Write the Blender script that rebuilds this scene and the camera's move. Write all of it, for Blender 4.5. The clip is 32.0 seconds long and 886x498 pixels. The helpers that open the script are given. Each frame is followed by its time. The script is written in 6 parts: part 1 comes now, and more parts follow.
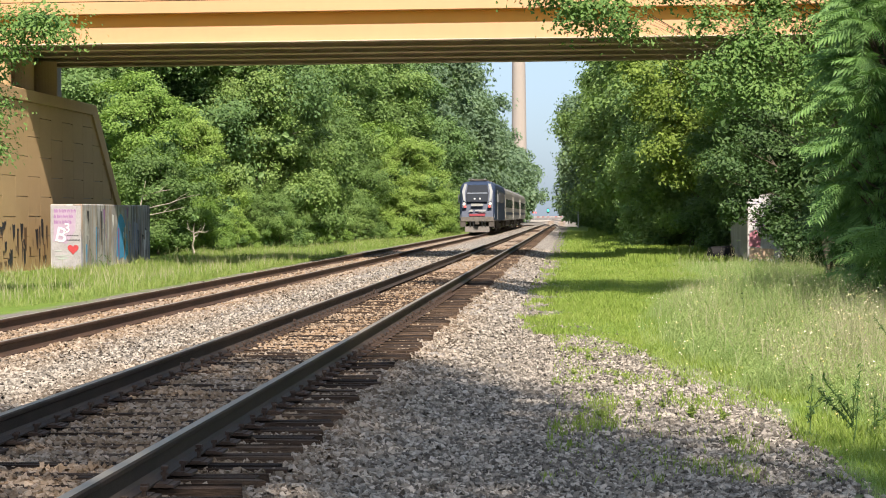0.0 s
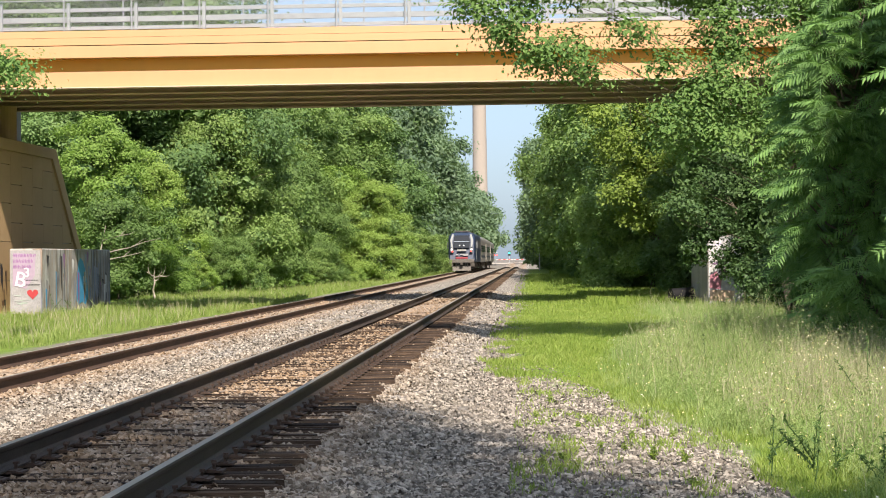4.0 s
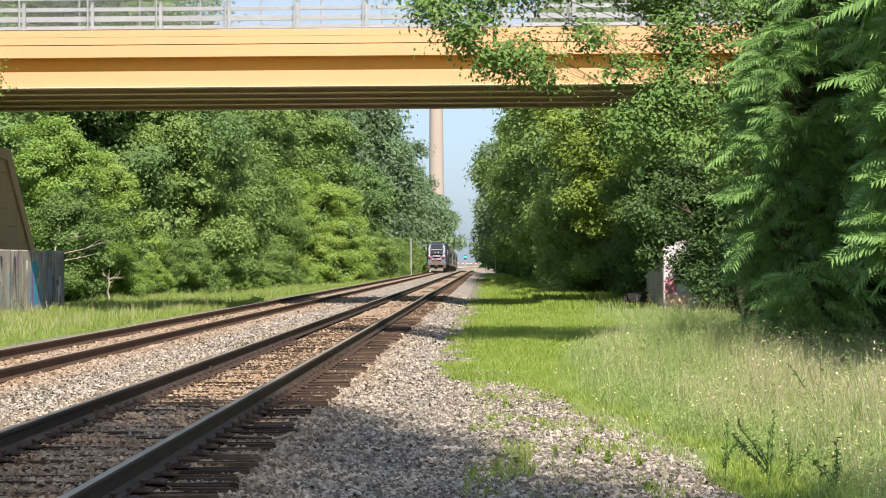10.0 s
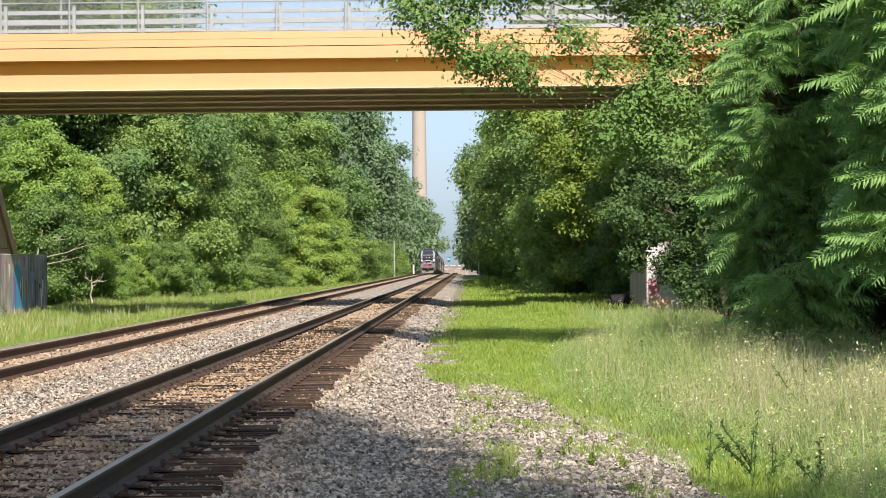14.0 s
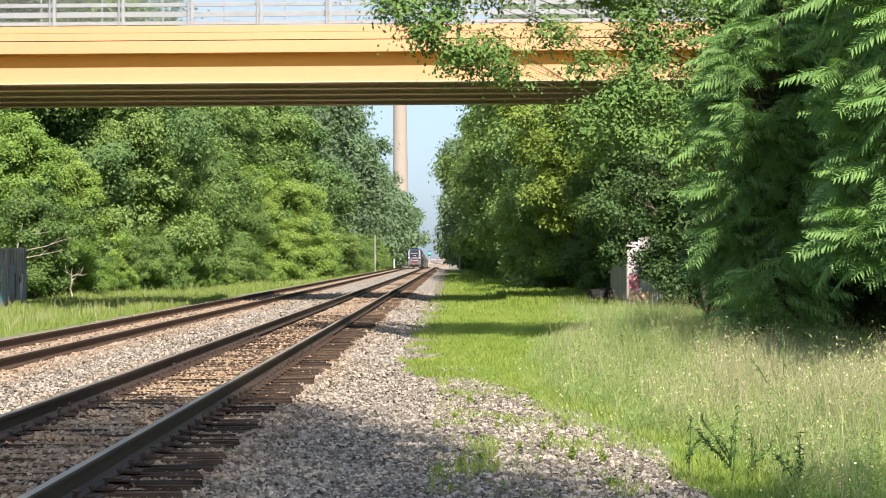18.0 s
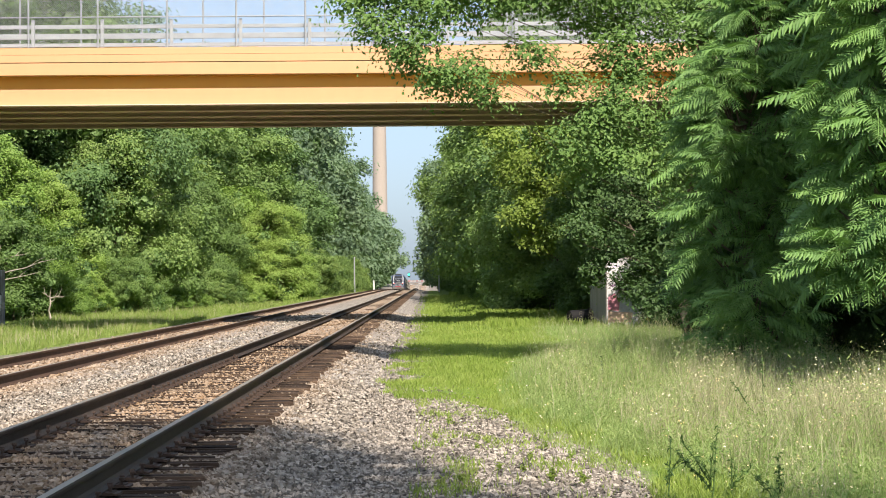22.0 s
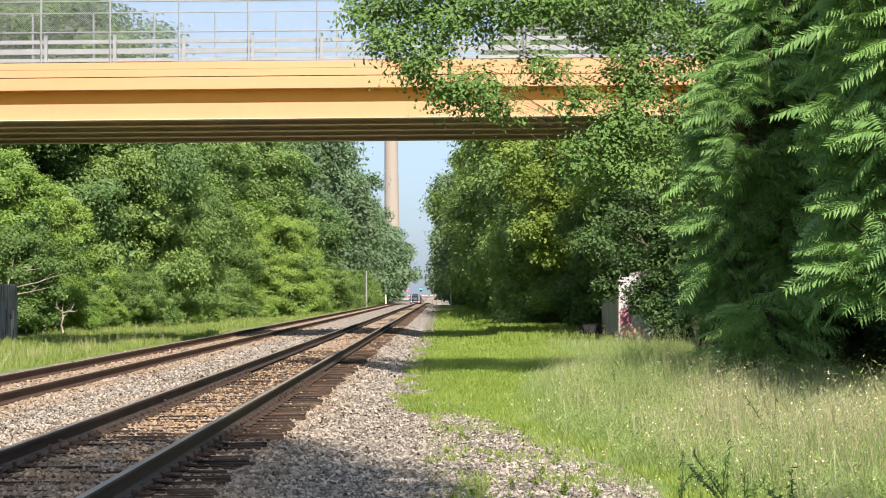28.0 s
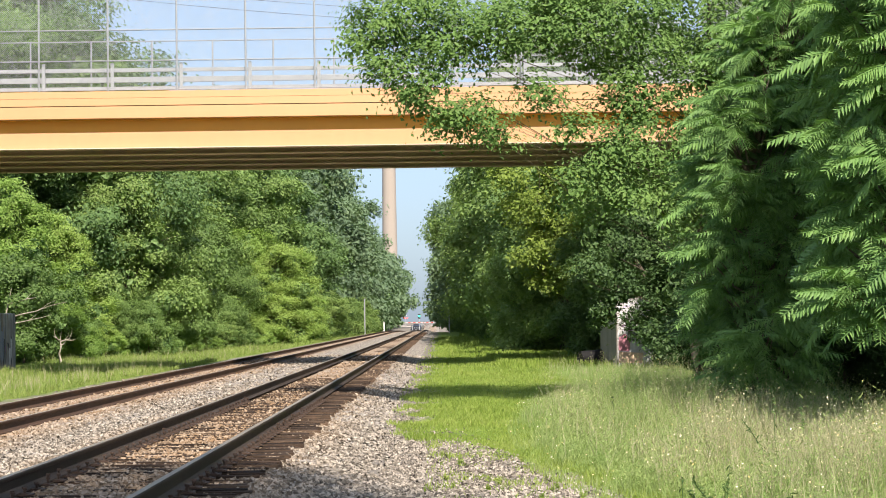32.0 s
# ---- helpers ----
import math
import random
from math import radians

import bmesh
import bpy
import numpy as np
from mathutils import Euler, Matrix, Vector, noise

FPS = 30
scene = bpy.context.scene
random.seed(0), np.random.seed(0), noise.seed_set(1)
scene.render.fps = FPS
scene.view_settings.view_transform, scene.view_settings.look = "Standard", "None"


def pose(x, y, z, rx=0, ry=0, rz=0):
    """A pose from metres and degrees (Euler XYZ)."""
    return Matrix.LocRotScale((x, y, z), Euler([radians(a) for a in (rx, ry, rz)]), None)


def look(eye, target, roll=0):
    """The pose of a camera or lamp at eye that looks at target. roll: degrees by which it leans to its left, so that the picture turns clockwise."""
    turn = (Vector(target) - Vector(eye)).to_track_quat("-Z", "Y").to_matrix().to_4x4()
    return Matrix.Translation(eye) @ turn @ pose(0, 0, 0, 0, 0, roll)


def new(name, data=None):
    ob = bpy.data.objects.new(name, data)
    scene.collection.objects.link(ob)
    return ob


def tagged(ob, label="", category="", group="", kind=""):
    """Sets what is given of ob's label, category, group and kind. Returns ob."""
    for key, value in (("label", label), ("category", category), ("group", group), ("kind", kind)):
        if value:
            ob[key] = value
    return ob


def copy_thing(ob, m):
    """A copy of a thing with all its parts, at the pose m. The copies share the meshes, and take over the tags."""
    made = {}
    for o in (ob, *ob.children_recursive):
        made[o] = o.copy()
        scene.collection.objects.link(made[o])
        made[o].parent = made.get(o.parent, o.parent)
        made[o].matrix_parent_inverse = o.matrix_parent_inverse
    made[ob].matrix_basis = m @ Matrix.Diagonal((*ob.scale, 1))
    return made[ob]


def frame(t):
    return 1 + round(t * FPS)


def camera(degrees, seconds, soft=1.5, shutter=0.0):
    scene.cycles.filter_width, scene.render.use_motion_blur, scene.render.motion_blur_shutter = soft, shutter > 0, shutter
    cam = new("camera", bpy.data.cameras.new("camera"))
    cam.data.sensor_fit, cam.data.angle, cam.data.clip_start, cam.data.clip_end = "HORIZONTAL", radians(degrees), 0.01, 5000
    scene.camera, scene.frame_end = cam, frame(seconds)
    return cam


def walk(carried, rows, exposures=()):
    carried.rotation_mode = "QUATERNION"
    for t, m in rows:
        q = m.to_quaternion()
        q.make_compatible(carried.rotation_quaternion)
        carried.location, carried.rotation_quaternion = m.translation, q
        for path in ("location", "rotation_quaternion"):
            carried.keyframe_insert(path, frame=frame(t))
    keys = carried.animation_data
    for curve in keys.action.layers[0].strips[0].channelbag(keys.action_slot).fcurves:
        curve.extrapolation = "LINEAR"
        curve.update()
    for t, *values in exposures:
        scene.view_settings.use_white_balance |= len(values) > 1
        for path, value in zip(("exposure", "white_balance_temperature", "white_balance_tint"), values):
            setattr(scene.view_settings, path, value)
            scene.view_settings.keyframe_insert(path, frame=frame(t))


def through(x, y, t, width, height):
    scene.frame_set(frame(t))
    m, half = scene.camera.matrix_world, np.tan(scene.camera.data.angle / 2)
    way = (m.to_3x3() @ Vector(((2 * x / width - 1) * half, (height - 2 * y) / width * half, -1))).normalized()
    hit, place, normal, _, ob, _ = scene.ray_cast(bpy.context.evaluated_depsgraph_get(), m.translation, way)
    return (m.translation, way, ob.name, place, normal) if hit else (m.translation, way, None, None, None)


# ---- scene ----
# Railway line under a road bridge. x: across the line, to the east; y: along the line, away from the
# eye; z: up. Rail tops of the near track lie at z = 0.42.
EYE = (0.0, 0.0, 1.80)
cam = camera(27.6, 32.0, soft=1.0)


def aim(yaw, pitch, roll):
    """Camera pose at the standing point: yaw to the left, pitch up, roll."""
    return pose(*EYE, 90 + pitch, 0, yaw) @ pose(0, 0, 0, 0, 0, roll)


walk(cam, [
    (0.0, aim(4.042, -1.056, -0.400)),
    (0.5, aim(4.102, -0.965, -0.755)),
    (1.0, aim(3.989, -0.858, -0.571)),
    (1.5, aim(3.826, -0.616, -0.216)),
    (2.0, aim(3.685, -0.380, -0.144)),
    (2.5, aim(3.568, -0.160, -0.146)),
    (3.0, aim(3.334, 0.003, -0.285)),
    (3.5, aim(3.087, 0.173, -0.520)),
    (5.5, aim(1.932, 0.459, -0.386)),
    (6.0, aim(1.793, 0.507, -0.391)),
    (6.5, aim(1.626, 0.593, -0.564)),
    (7.0, aim(1.470, 0.672, -0.529)),
    (7.5, aim(1.322, 0.776, -0.264)),
    (8.0, aim(1.291, 0.749, -0.293)),
    (8.5, aim(1.277, 0.664, -0.270)),
    (9.0, aim(1.301, 0.610, -0.280)),
    (9.5, aim(1.343, 0.547, -0.372)),
    (10.0, aim(1.409, 0.399, -0.287)),
    (10.5, aim(1.441, 0.277, -0.151)),
    (11.0, aim(1.445, 0.156, -0.200)),
    (11.5, aim(1.437, 0.136, -0.146)),
    (12.0, aim(1.410, 0.129, -0.387)),
    (12.5, aim(1.364, 0.122, -0.409)),
    (13.0, aim(1.229, 0.215, -0.399)),
    (13.5, aim(1.108, 0.301, -0.240)),
    (14.0, aim(0.878, 0.463, -0.500)),
    (14.5, aim(0.671, 0.591, -0.143)),
    (15.0, aim(0.481, 0.719, -0.234)),
    (15.5, aim(0.314, 0.658, -0.257)),
    (17.5, aim(0.281, 0.381, -0.657)),
    (18.0, aim(0.268, 0.279, -0.386)),
    (18.5, aim(0.260, 0.241, -0.432)),
    (19.0, aim(0.147, 0.223, -0.278)),
    (19.5, aim(0.081, 0.253, -0.280)),
    (20.0, aim(-0.011, 0.350, -0.290)),
    (20.5, aim(-0.109, 0.450, -0.344)),
    (21.0, aim(-0.197, 0.580, -0.352)),
    (21.5, aim(-0.301, 0.795, -0.285)),
    (22.0, aim(-0.388, 0.949, -0.478)),
    (22.5, aim(-0.492, 1.115, -0.547)),
    (23.0, aim(-0.609, 1.225, -0.565)),
    (23.5, aim(-0.690, 1.257, -0.531)),
    (24.0, aim(-0.762, 1.236, -0.286)),
    (24.5, aim(-0.743, 1.216, -0.403)),
    (25.0, aim(-0.683, 1.174, -0.504)),
    (25.5, aim(-0.579, 1.149, -0.477)),
    (27.5, aim(-0.048, 1.240, -0.528)),
    (28.0, aim(-0.014, 1.405, -0.518)),
    (28.5, aim(0.023, 1.504, -0.507)),
    (29.0, aim(0.044, 1.674, -0.541)),
    (29.5, aim(0.087, 1.803, -0.783)),
    (30.0, aim(0.062, 1.924, -0.499)),
    (30.5, aim(0.029, 2.023, -0.655)),
    (31.0, aim(0.050, 2.074, -0.725)),
    (31.5, aim(0.015, 2.168, -0.998)),
    (32.0, aim(-0.086, 2.261, -0.772)),
], exposures=[(0.0, 1.37), (14.3, 1.37), (14.9, 1.49), (18.5, 1.49), (18.9, 1.37), (32.0, 1.37)])

# ---- light ----
SUN = Vector((0.25, -0.90, 1.0)).normalized()          # towards the sun
sun_el = math.asin(SUN.z)
sun_data = bpy.data.lights.new("sun", "SUN")
sun_data.energy, sun_data.angle, sun_data.color = 3.9, radians(0.6), (1.0, 0.89, 0.77)
sun_ob = new("sun", sun_data)
sun_ob.matrix_world = look(SUN * 100, (0, 0, 0))

world = bpy.data.worlds.new("sky")
scene.world = world
world.use_nodes = True
wn = world.node_tree.nodes
sky = wn.new("ShaderNodeTexSky")
sky.sky_type, sky.sun_disc = "NISHITA", False
sky.sun_elevation, sky.sun_rotation = sun_el, math.atan2(SUN.x, SUN.y)
sky.air_density, sky.dust_density, sky.ozone_density = 0.8, 2.2, 3.0
# clear sky seen through summer haze
haze = wn.new("ShaderNodeMix")
haze.data_type, haze.blend_type = "RGBA", "MIX"
haze.inputs[0].default_value = 0.64
haze.inputs[7].default_value = (1.44, 1.76, 2.14, 1)
world.node_tree.links.new(sky.outputs[0], haze.inputs[6])
wn["Background"].inputs[1].default_value = 0.126
world.node_tree.links.new(haze.outputs[2], wn["Background"].inputs[0])


# ---- materials ----
class Nodes:
    """Short hand for a node material."""

    def __init__(self, name, rough=0.8, metal=0.0, spec=0.3):
        self.mat = bpy.data.materials.new(name)
        self.mat.use_nodes = True
        self.t = self.mat.node_tree
        self.bsdf = self.t.nodes["Principled BSDF"]
        self.bsdf.inputs["Roughness"].default_value = rough
        self.bsdf.inputs["Metallic"].default_value = metal
        self.bsdf.inputs["Specular IOR Level"].default_value = spec

    def node(self, kind, **sets):
        n = self.t.nodes.new(kind)
        for k, v in sets.items():
            if k in n.inputs:
                n.inputs[k].default_value = v
        return n

    def link(self, a, b):
        self.t.links.new(a, b)

    def coords(self, scale=(1, 1, 1), geo=False):
        if geo:
            src = self.t.nodes.new("ShaderNodeNewGeometry").outputs["Position"]
        else:
            src = self.t.nodes.new("ShaderNodeTexCoord").outputs["Object"]
        m = self.t.nodes.new("ShaderNodeMapping")
        m.inputs["Scale"].default_value = scale
        self.link(src, m.inputs["Vector"])
        return m.outputs[0]

    def noise(self, scale, detail=4, rough=0.55, stretch=(1, 1, 1), geo=False):
        n = self.t.nodes.new("ShaderNodeTexNoise")
        n.inputs["Scale"].default_value, n.inputs["Detail"].default_value = scale, detail
        n.inputs["Roughness"].default_value = rough
        self.link(self.coords(stretch, geo), n.inputs["Vector"])
        return n.outputs["Fac"]

    def ramp(self, fac, *stops):
        r = self.t.nodes.new("ShaderNodeValToRGB")
        while len(r.color_ramp.elements) < len(stops):
            r.color_ramp.elements.new(0.5)
        for e, (p, c) in zip(r.color_ramp.elements, stops):
            e.position = p
            e.color = (*c, 1) if len(c) == 3 else c
        self.link(fac, r.inputs[0])
        return r.outputs[0]

    def mix(self, fac, a, b, mode="MIX"):
        m = self.t.nodes.new("ShaderNodeMix")
        m.data_type, m.blend_type = "RGBA", mode
        for src, slot in ((fac, 0), (a, 6), (b, 7)):
            if hasattr(src, "default_value") and hasattr(src, "is_output"):
                self.link(src, m.inputs[slot])
            elif slot == 0:
                m.inputs[0].default_value = src
            else:
                m.inputs[slot].default_value = (*src, 1)
        return m.outputs[2]

    def math(self, op, a, b=0.0):
        m = self.t.nodes.new("ShaderNodeMath")
        m.operation = op
        for i, src in enumerate((a, b)):
            if hasattr(src, "is_output"):
                self.link(src, m.inputs[i])
            else:
                m.inputs[i].default_value = src
        return m.outputs[0]

    def bump(self, height, strength=0.3, distance=0.02):
        b = self.t.nodes.new("ShaderNodeBump")
        b.inputs["Strength"].default_value, b.inputs["Distance"].default_value = strength, distance
        self.link(height, b.inputs["Height"])
        self.link(b.outputs[0], self.bsdf.inputs["Normal"])

    def colour(self, c):
        if hasattr(c, "is_output"):
            self.link(c, self.bsdf.inputs["Base Color"])
        else:
            self.bsdf.inputs["Base Color"].default_value = (*c, 1)
        return self

    def random(self):
        return self.t.nodes.new("ShaderNodeObjectInfo").outputs["Random"]

    def island(self):
        return self.t.nodes.new("ShaderNodeNewGeometry").outputs["Random Per Island"]


def worn(name, base, dark, scale=3.0, rough=0.8, metal=0.0, grain=40.0, relief=0.2, spec=0.3, geo=False, stretch=(1, 1, 1)):
    """A surface that varies between two colours at a coarse scale and a fine one."""
    m = Nodes(name, rough, metal, spec)
    big = m.ramp(m.noise(scale, 5, 0.6, stretch, geo), (0.35, dark), (0.65, base))
    fine = m.noise(grain, 3, 0.6, stretch, geo)
    m.colour(m.mix(0.35, big, m.ramp(fine, (0.3, tuple(c * 0.55 for c in base)), (0.7, tuple(min(1, c * 1.3) for c in base)))))
    m.bump(fine, relief, 0.01)
    return m.mat


def plain(name, c, rough=0.6, metal=0.0, spec=0.4):
    m = Nodes(name, rough, metal, spec)
    n = m.noise(6.0, 4)
    m.colour(m.mix(0.25, c, m.ramp(n, (0.3, tuple(x * 0.6 for x in c)), (0.7, tuple(min(1, x * 1.2) for x in c)))))
    return m.mat


def foliage(name, low, mid, high, through=0.32, rough=0.55):
    """Leaves: each one its own green, some light passing through the blade."""
    m = Nodes(name, rough, 0, 0.22)
    per = m.island()
    patch = m.math("ADD", m.math("MULTIPLY", m.noise(0.3, 2, 0.5, geo=True), 0.55), m.math("MULTIPLY", m.noise(1.3, 2, 0.5, geo=True), 0.55))
    f = m.math("ADD", m.math("MULTIPLY", per, 0.26), m.math("MULTIPLY", m.math("SUBTRACT", patch, 0.05), 0.82))
    f = m.math("ADD", f, m.math("MULTIPLY", m.math("SUBTRACT", m.random(), 0.5), 0.45))
    col = m.ramp(f, (0.18, low), (0.52, mid), (0.92, high))
    m.colour(col)
    tr = m.t.nodes.new("ShaderNodeBsdfTranslucent")
    m.link(m.mix(1.0, col, (0.92, 1.0, 0.55), "MULTIPLY"), tr.inputs[0])
    mx = m.t.nodes.new("ShaderNodeMixShader")
    mx.inputs[0].default_value = through
    m.link(m.bsdf.outputs[0], mx.inputs[1])
    m.link(tr.outputs[0], mx.inputs[2])
    m.link(mx.outputs[0], m.t.nodes["Material Output"].inputs[0])
    return m.mat


M_LEAF = foliage("leaf_green", (0.066, 0.126, 0.036), (0.124, 0.218, 0.058), (0.194, 0.294, 0.080), 0.33)
# Mid, light and dark greens: woods colour made paler for aerial haze
M_LEAF_MID = foliage("leaf_mid_green", (0.104, 0.172, 0.056), (0.168, 0.262, 0.080), (0.240, 0.336, 0.104), 0.40)
M_LEAF_LIGHT = foliage("leaf_light_green", (0.144, 0.236, 0.056), (0.220, 0.338, 0.080), (0.305, 0.410, 0.110), 0.42)
M_LEAF_YELLOW = foliage("leaf_yellow_green", (0.150, 0.215, 0.042), (0.235, 0.315, 0.062), (0.330, 0.400, 0.088), 0.40)
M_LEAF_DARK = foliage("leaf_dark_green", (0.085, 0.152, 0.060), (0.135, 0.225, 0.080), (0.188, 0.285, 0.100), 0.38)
# Deep shade inside and behind the trees, put into the leaf colour
M_LEAF_SHADE = foliage("leaf_shade_green", (0.030, 0.060, 0.024), (0.054, 0.102, 0.034), (0.090, 0.152, 0.046), 0.25)
# Far greens shifted towards blue: distance haze put into the leaf colour
M_LEAF_HAZE = foliage("leaf_hazed_green", (0.105, 0.166, 0.104), (0.145, 0.218, 0.124), (0.185, 0.262, 0.138), 0.38)
M_SUMAC = foliage("leaf_ailanthus", (0.076, 0.158, 0.050), (0.154, 0.276, 0.078), (0.240, 0.372, 0.106), 0.26, 0.5)
M_GRASS = foliage("grass_green", (0.110, 0.172, 0.032), (0.200, 0.282, 0.050), (0.330, 0.370, 0.115), 0.30)
M_GRASS_TALL = foliage("grass_tall", (0.105, 0.195, 0.050), (0.210, 0.310, 0.092), (0.390, 0.430, 0.190), 0.35)
M_BARK = worn("bark", (0.16, 0.125, 0.09), (0.07, 0.055, 0.042), 4, 0.9, 0, 30, 0.5, stretch=(1, 1, 0.25))
M_RAIL = worn("rail_rust", (0.085, 0.048, 0.030), (0.045, 0.028, 0.020), 2.0, 0.7, 0.25, 60, 0.3, geo=True)
M_RAIL_TOP = worn("rail_polished", (0.27, 0.245, 0.20), (0.17, 0.148, 0.118), 1.0, 0.5, 0.4, 8, 0.05, geo=True, stretch=(1, 0.05, 1))
# Near track's rails: darker and less red than the far track's
M_RAIL_DARK = worn("rail_black_brown", (0.050, 0.036, 0.028), (0.026, 0.020, 0.016), 2.0, 0.65, 0.2, 60, 0.3, geo=True)


def timber_mat():
    m = Nodes("creosoted_timber", 0.92, 0, 0.2)
    board = m.ramp(m.math("ADD", m.math("MULTIPLY", m.island(), 0.6), m.math("MULTIPLY", m.random(), 0.4)), (0.1, (0.022, 0.016, 0.013)), (0.5, (0.070, 0.048, 0.034)), (0.95, (0.170, 0.118, 0.080)))
    grain = m.noise(22, 4, 0.65, (0.35, 5, 5))
    m.colour(m.mix(0.6, board, m.mix(1.0, board, m.ramp(grain, (0.35, (0.25, 0.24, 0.22)), (0.65, (1.5, 1.4, 1.3))), "MULTIPLY")))
    m.bump(grain, 0.9, 0.015)
    return m.mat


M_TIE = timber_mat()
M_STEEL = worn("rusty_steel", (0.075, 0.050, 0.038), (0.034, 0.025, 0.020), 8, 0.75, 0.3, 60, 0.3)
M_GALV = worn("galvanised_steel", (0.40, 0.415, 0.43), (0.33, 0.34, 0.355), 5, 0.5, 0.3, 40, 0.1)
M_FENCE = worn("dull_galvanised_wire", (0.32, 0.335, 0.35), (0.25, 0.26, 0.27), 5, 0.55, 0.3, 40, 0.1)
M_SEAL = plain("black_joint_filler", (0.035, 0.03, 0.022), 0.9)


def smooth_paint(name, c, spread=0.10, rough=0.55):
    """Even paint with faint weathering in long streaks and soft patches."""
    m = Nodes(name, rough, 0, 0.35)
    streak = m.ramp(m.noise(0.8, 4, 0.55, (0.12, 1, 1.6), True), (0.3, tuple(x * (1 - spread) for x in c)), (0.7, c))
    m.colour(m.mix(0.25, streak, m.ramp(m.noise(3.0, 3, 0.5, (1, 1, 0.3), True), (0.3, tuple(x * (1 - spread) for x in c)), (0.7, tuple(x * 1.04 for x in c)))))
    return m.mat


M_YELLOW = smooth_paint("yellow_bridge_paint", (0.535, 0.300, 0.152))
# Shaded copy of the bridge yellow, its warm bounce put into the colour
M_WEB_SHADE = smooth_paint("shaded_girder_orange", (0.66, 0.300, 0.040))
M_TAN = smooth_paint("tan_bridge_paint", (0.60, 0.47, 0.39), 0.2, 0.7)
M_PANEL = worn("ochre_concrete_panel", (0.44, 0.30, 0.155), (0.385, 0.262, 0.132), 0.9, 0.85, 0, 50, 0.25, geo=True)
M_CONCRETE = worn("weathered_concrete", (0.33, 0.31, 0.285), (0.20, 0.185, 0.165), 1.2, 0.9, 0, 35, 0.4, geo=True, stretch=(1, 1, 0.35))


# ---- mesh helpers ----
def mesh_of(name, verts, faces_flat, sides, smooth_faces=False):
    """A mesh from arrays: vertices (n, 3) and faces of one number of sides."""
    me = bpy.data.meshes.new(name)
    verts = np.asarray(verts, dtype=np.float32)
    loops = np.asarray(faces_flat, dtype=np.int32).ravel()
    me.vertices.add(len(verts))
    me.vertices.foreach_set("co", verts.ravel())
    me.loops.add(len(loops))
    me.loops.foreach_set("vertex_index", loops)
    n = len(loops) // sides
    me.polygons.add(n)
    me.polygons.foreach_set("loop_start", np.arange(n, dtype=np.int32) * sides)
    me.polygons.foreach_set("use_smooth", np.full(n, smooth_faces))
    me.update(calc_edges=True)
    return me


def put(name, me, material, parent=None, label="", m=None):
    """Links a mesh as one object, under a parent if given."""
    if material is not None and not me.materials:
        me.materials.append(material)
    ob = new(name, me)
    if m is not None:
        ob.matrix_basis = m
    if parent is not None:
        ob.parent = parent
    if label:
        tagged(ob, label)
    return ob


def part(name, bm, material, parent, label="", m=None):
    me = bpy.data.meshes.new(name)
    bm.to_mesh(me)
    bm.free()
    return put(name, me, material, parent, label, m)


def boxes(*specs, bevel=0.0):
    """A bmesh of boxes, each (x0, x1, y0, y1, z0, z1), with bevelled edges."""
    bm = bmesh.new()
    for x0, x1, y0, y1, z0, z1 in specs:
        bmesh.ops.create_cube(bm, size=1, matrix=Matrix.Translation(((x0 + x1) / 2, (y0 + y1) / 2, (z0 + z1) / 2)) @ Matrix.Diagonal((x1 - x0, y1 - y0, z1 - z0, 1)))
    if bevel:
        bmesh.ops.bevel(bm, geom=bm.edges[:], offset=bevel, segments=1, affect="EDGES")
    return bm


def rod(bm, a, b, r0, r1=None, n=8):
    """Adds a tapered rod from a to b."""
    a, b = Vector(a), Vector(b)
    d = b - a
    q = d.to_track_quat("Z", "Y").to_matrix().to_4x4()
    bmesh.ops.create_cone(bm, cap_ends=True, segments=n, radius1=r0, radius2=r0 if r1 is None else r1, depth=d.length, matrix=Matrix.Translation((a + b) / 2) @ q)
    return bm


def sweep(name, section, ys, place, closed=True):
    """A section of (x, z) points carried along y; place(y) gives its shift in x and z."""
    k, verts = len(section), []
    for y in ys:
        sx, sz = place(y)
        verts += [(x + sx, y, z + sz) for x, z in section]
    quads = [(i * k + j, i * k + (j + 1) % k, (i + 1) * k + (j + 1) % k, (i + 1) * k + j)
             for i in range(len(ys) - 1) for j in range(k if closed else k - 1)]
    return mesh_of(name, verts, quads, 4)


def thing(name, label, category, group="", kind="", m=None):
    ob = new(name)
    ob.empty_display_size = 0.3
    if m is not None:
        ob.matrix_basis = m
    return tagged(ob, label, category, group, kind)


# ---- lie of the land ----
def grade(y):
    """Fall of the line beyond the crest, rising again to the level crossing."""
    if y < 250:
        return 0.0
    if y < 400:
        return -6.17e-5 * (y - 250) ** 2
    if y < 560:
        return -1.388 - 0.0185 * (y - 400)
    if y < 600:
        return -4.348 + 0.0003 * (y - 560) ** 2 - 0.0185 * (y - 560) * (1 - (y - 560) / 80)
    s = min(1.0, (y - 600) / 150)
    return -4.24 + 3.6 * s * s * (3 - 2 * s)


def smooth(a, b, x):
    s = min(1.0, max(0.0, (x - a) / (b - a)))
    return s * s * (3 - 2 * s)


NEAR_X, FAR_X = -3.265, -7.62         # centres of the two tracks
RAIL_Z = 0.42
FAR_DROP = -0.10                      # the far track lies a little lower
ys_line = [-40, -20, 0] + list(range(8, 60, 4)) + list(range(60, 250, 10)) + list(range(250, 1000, 15))


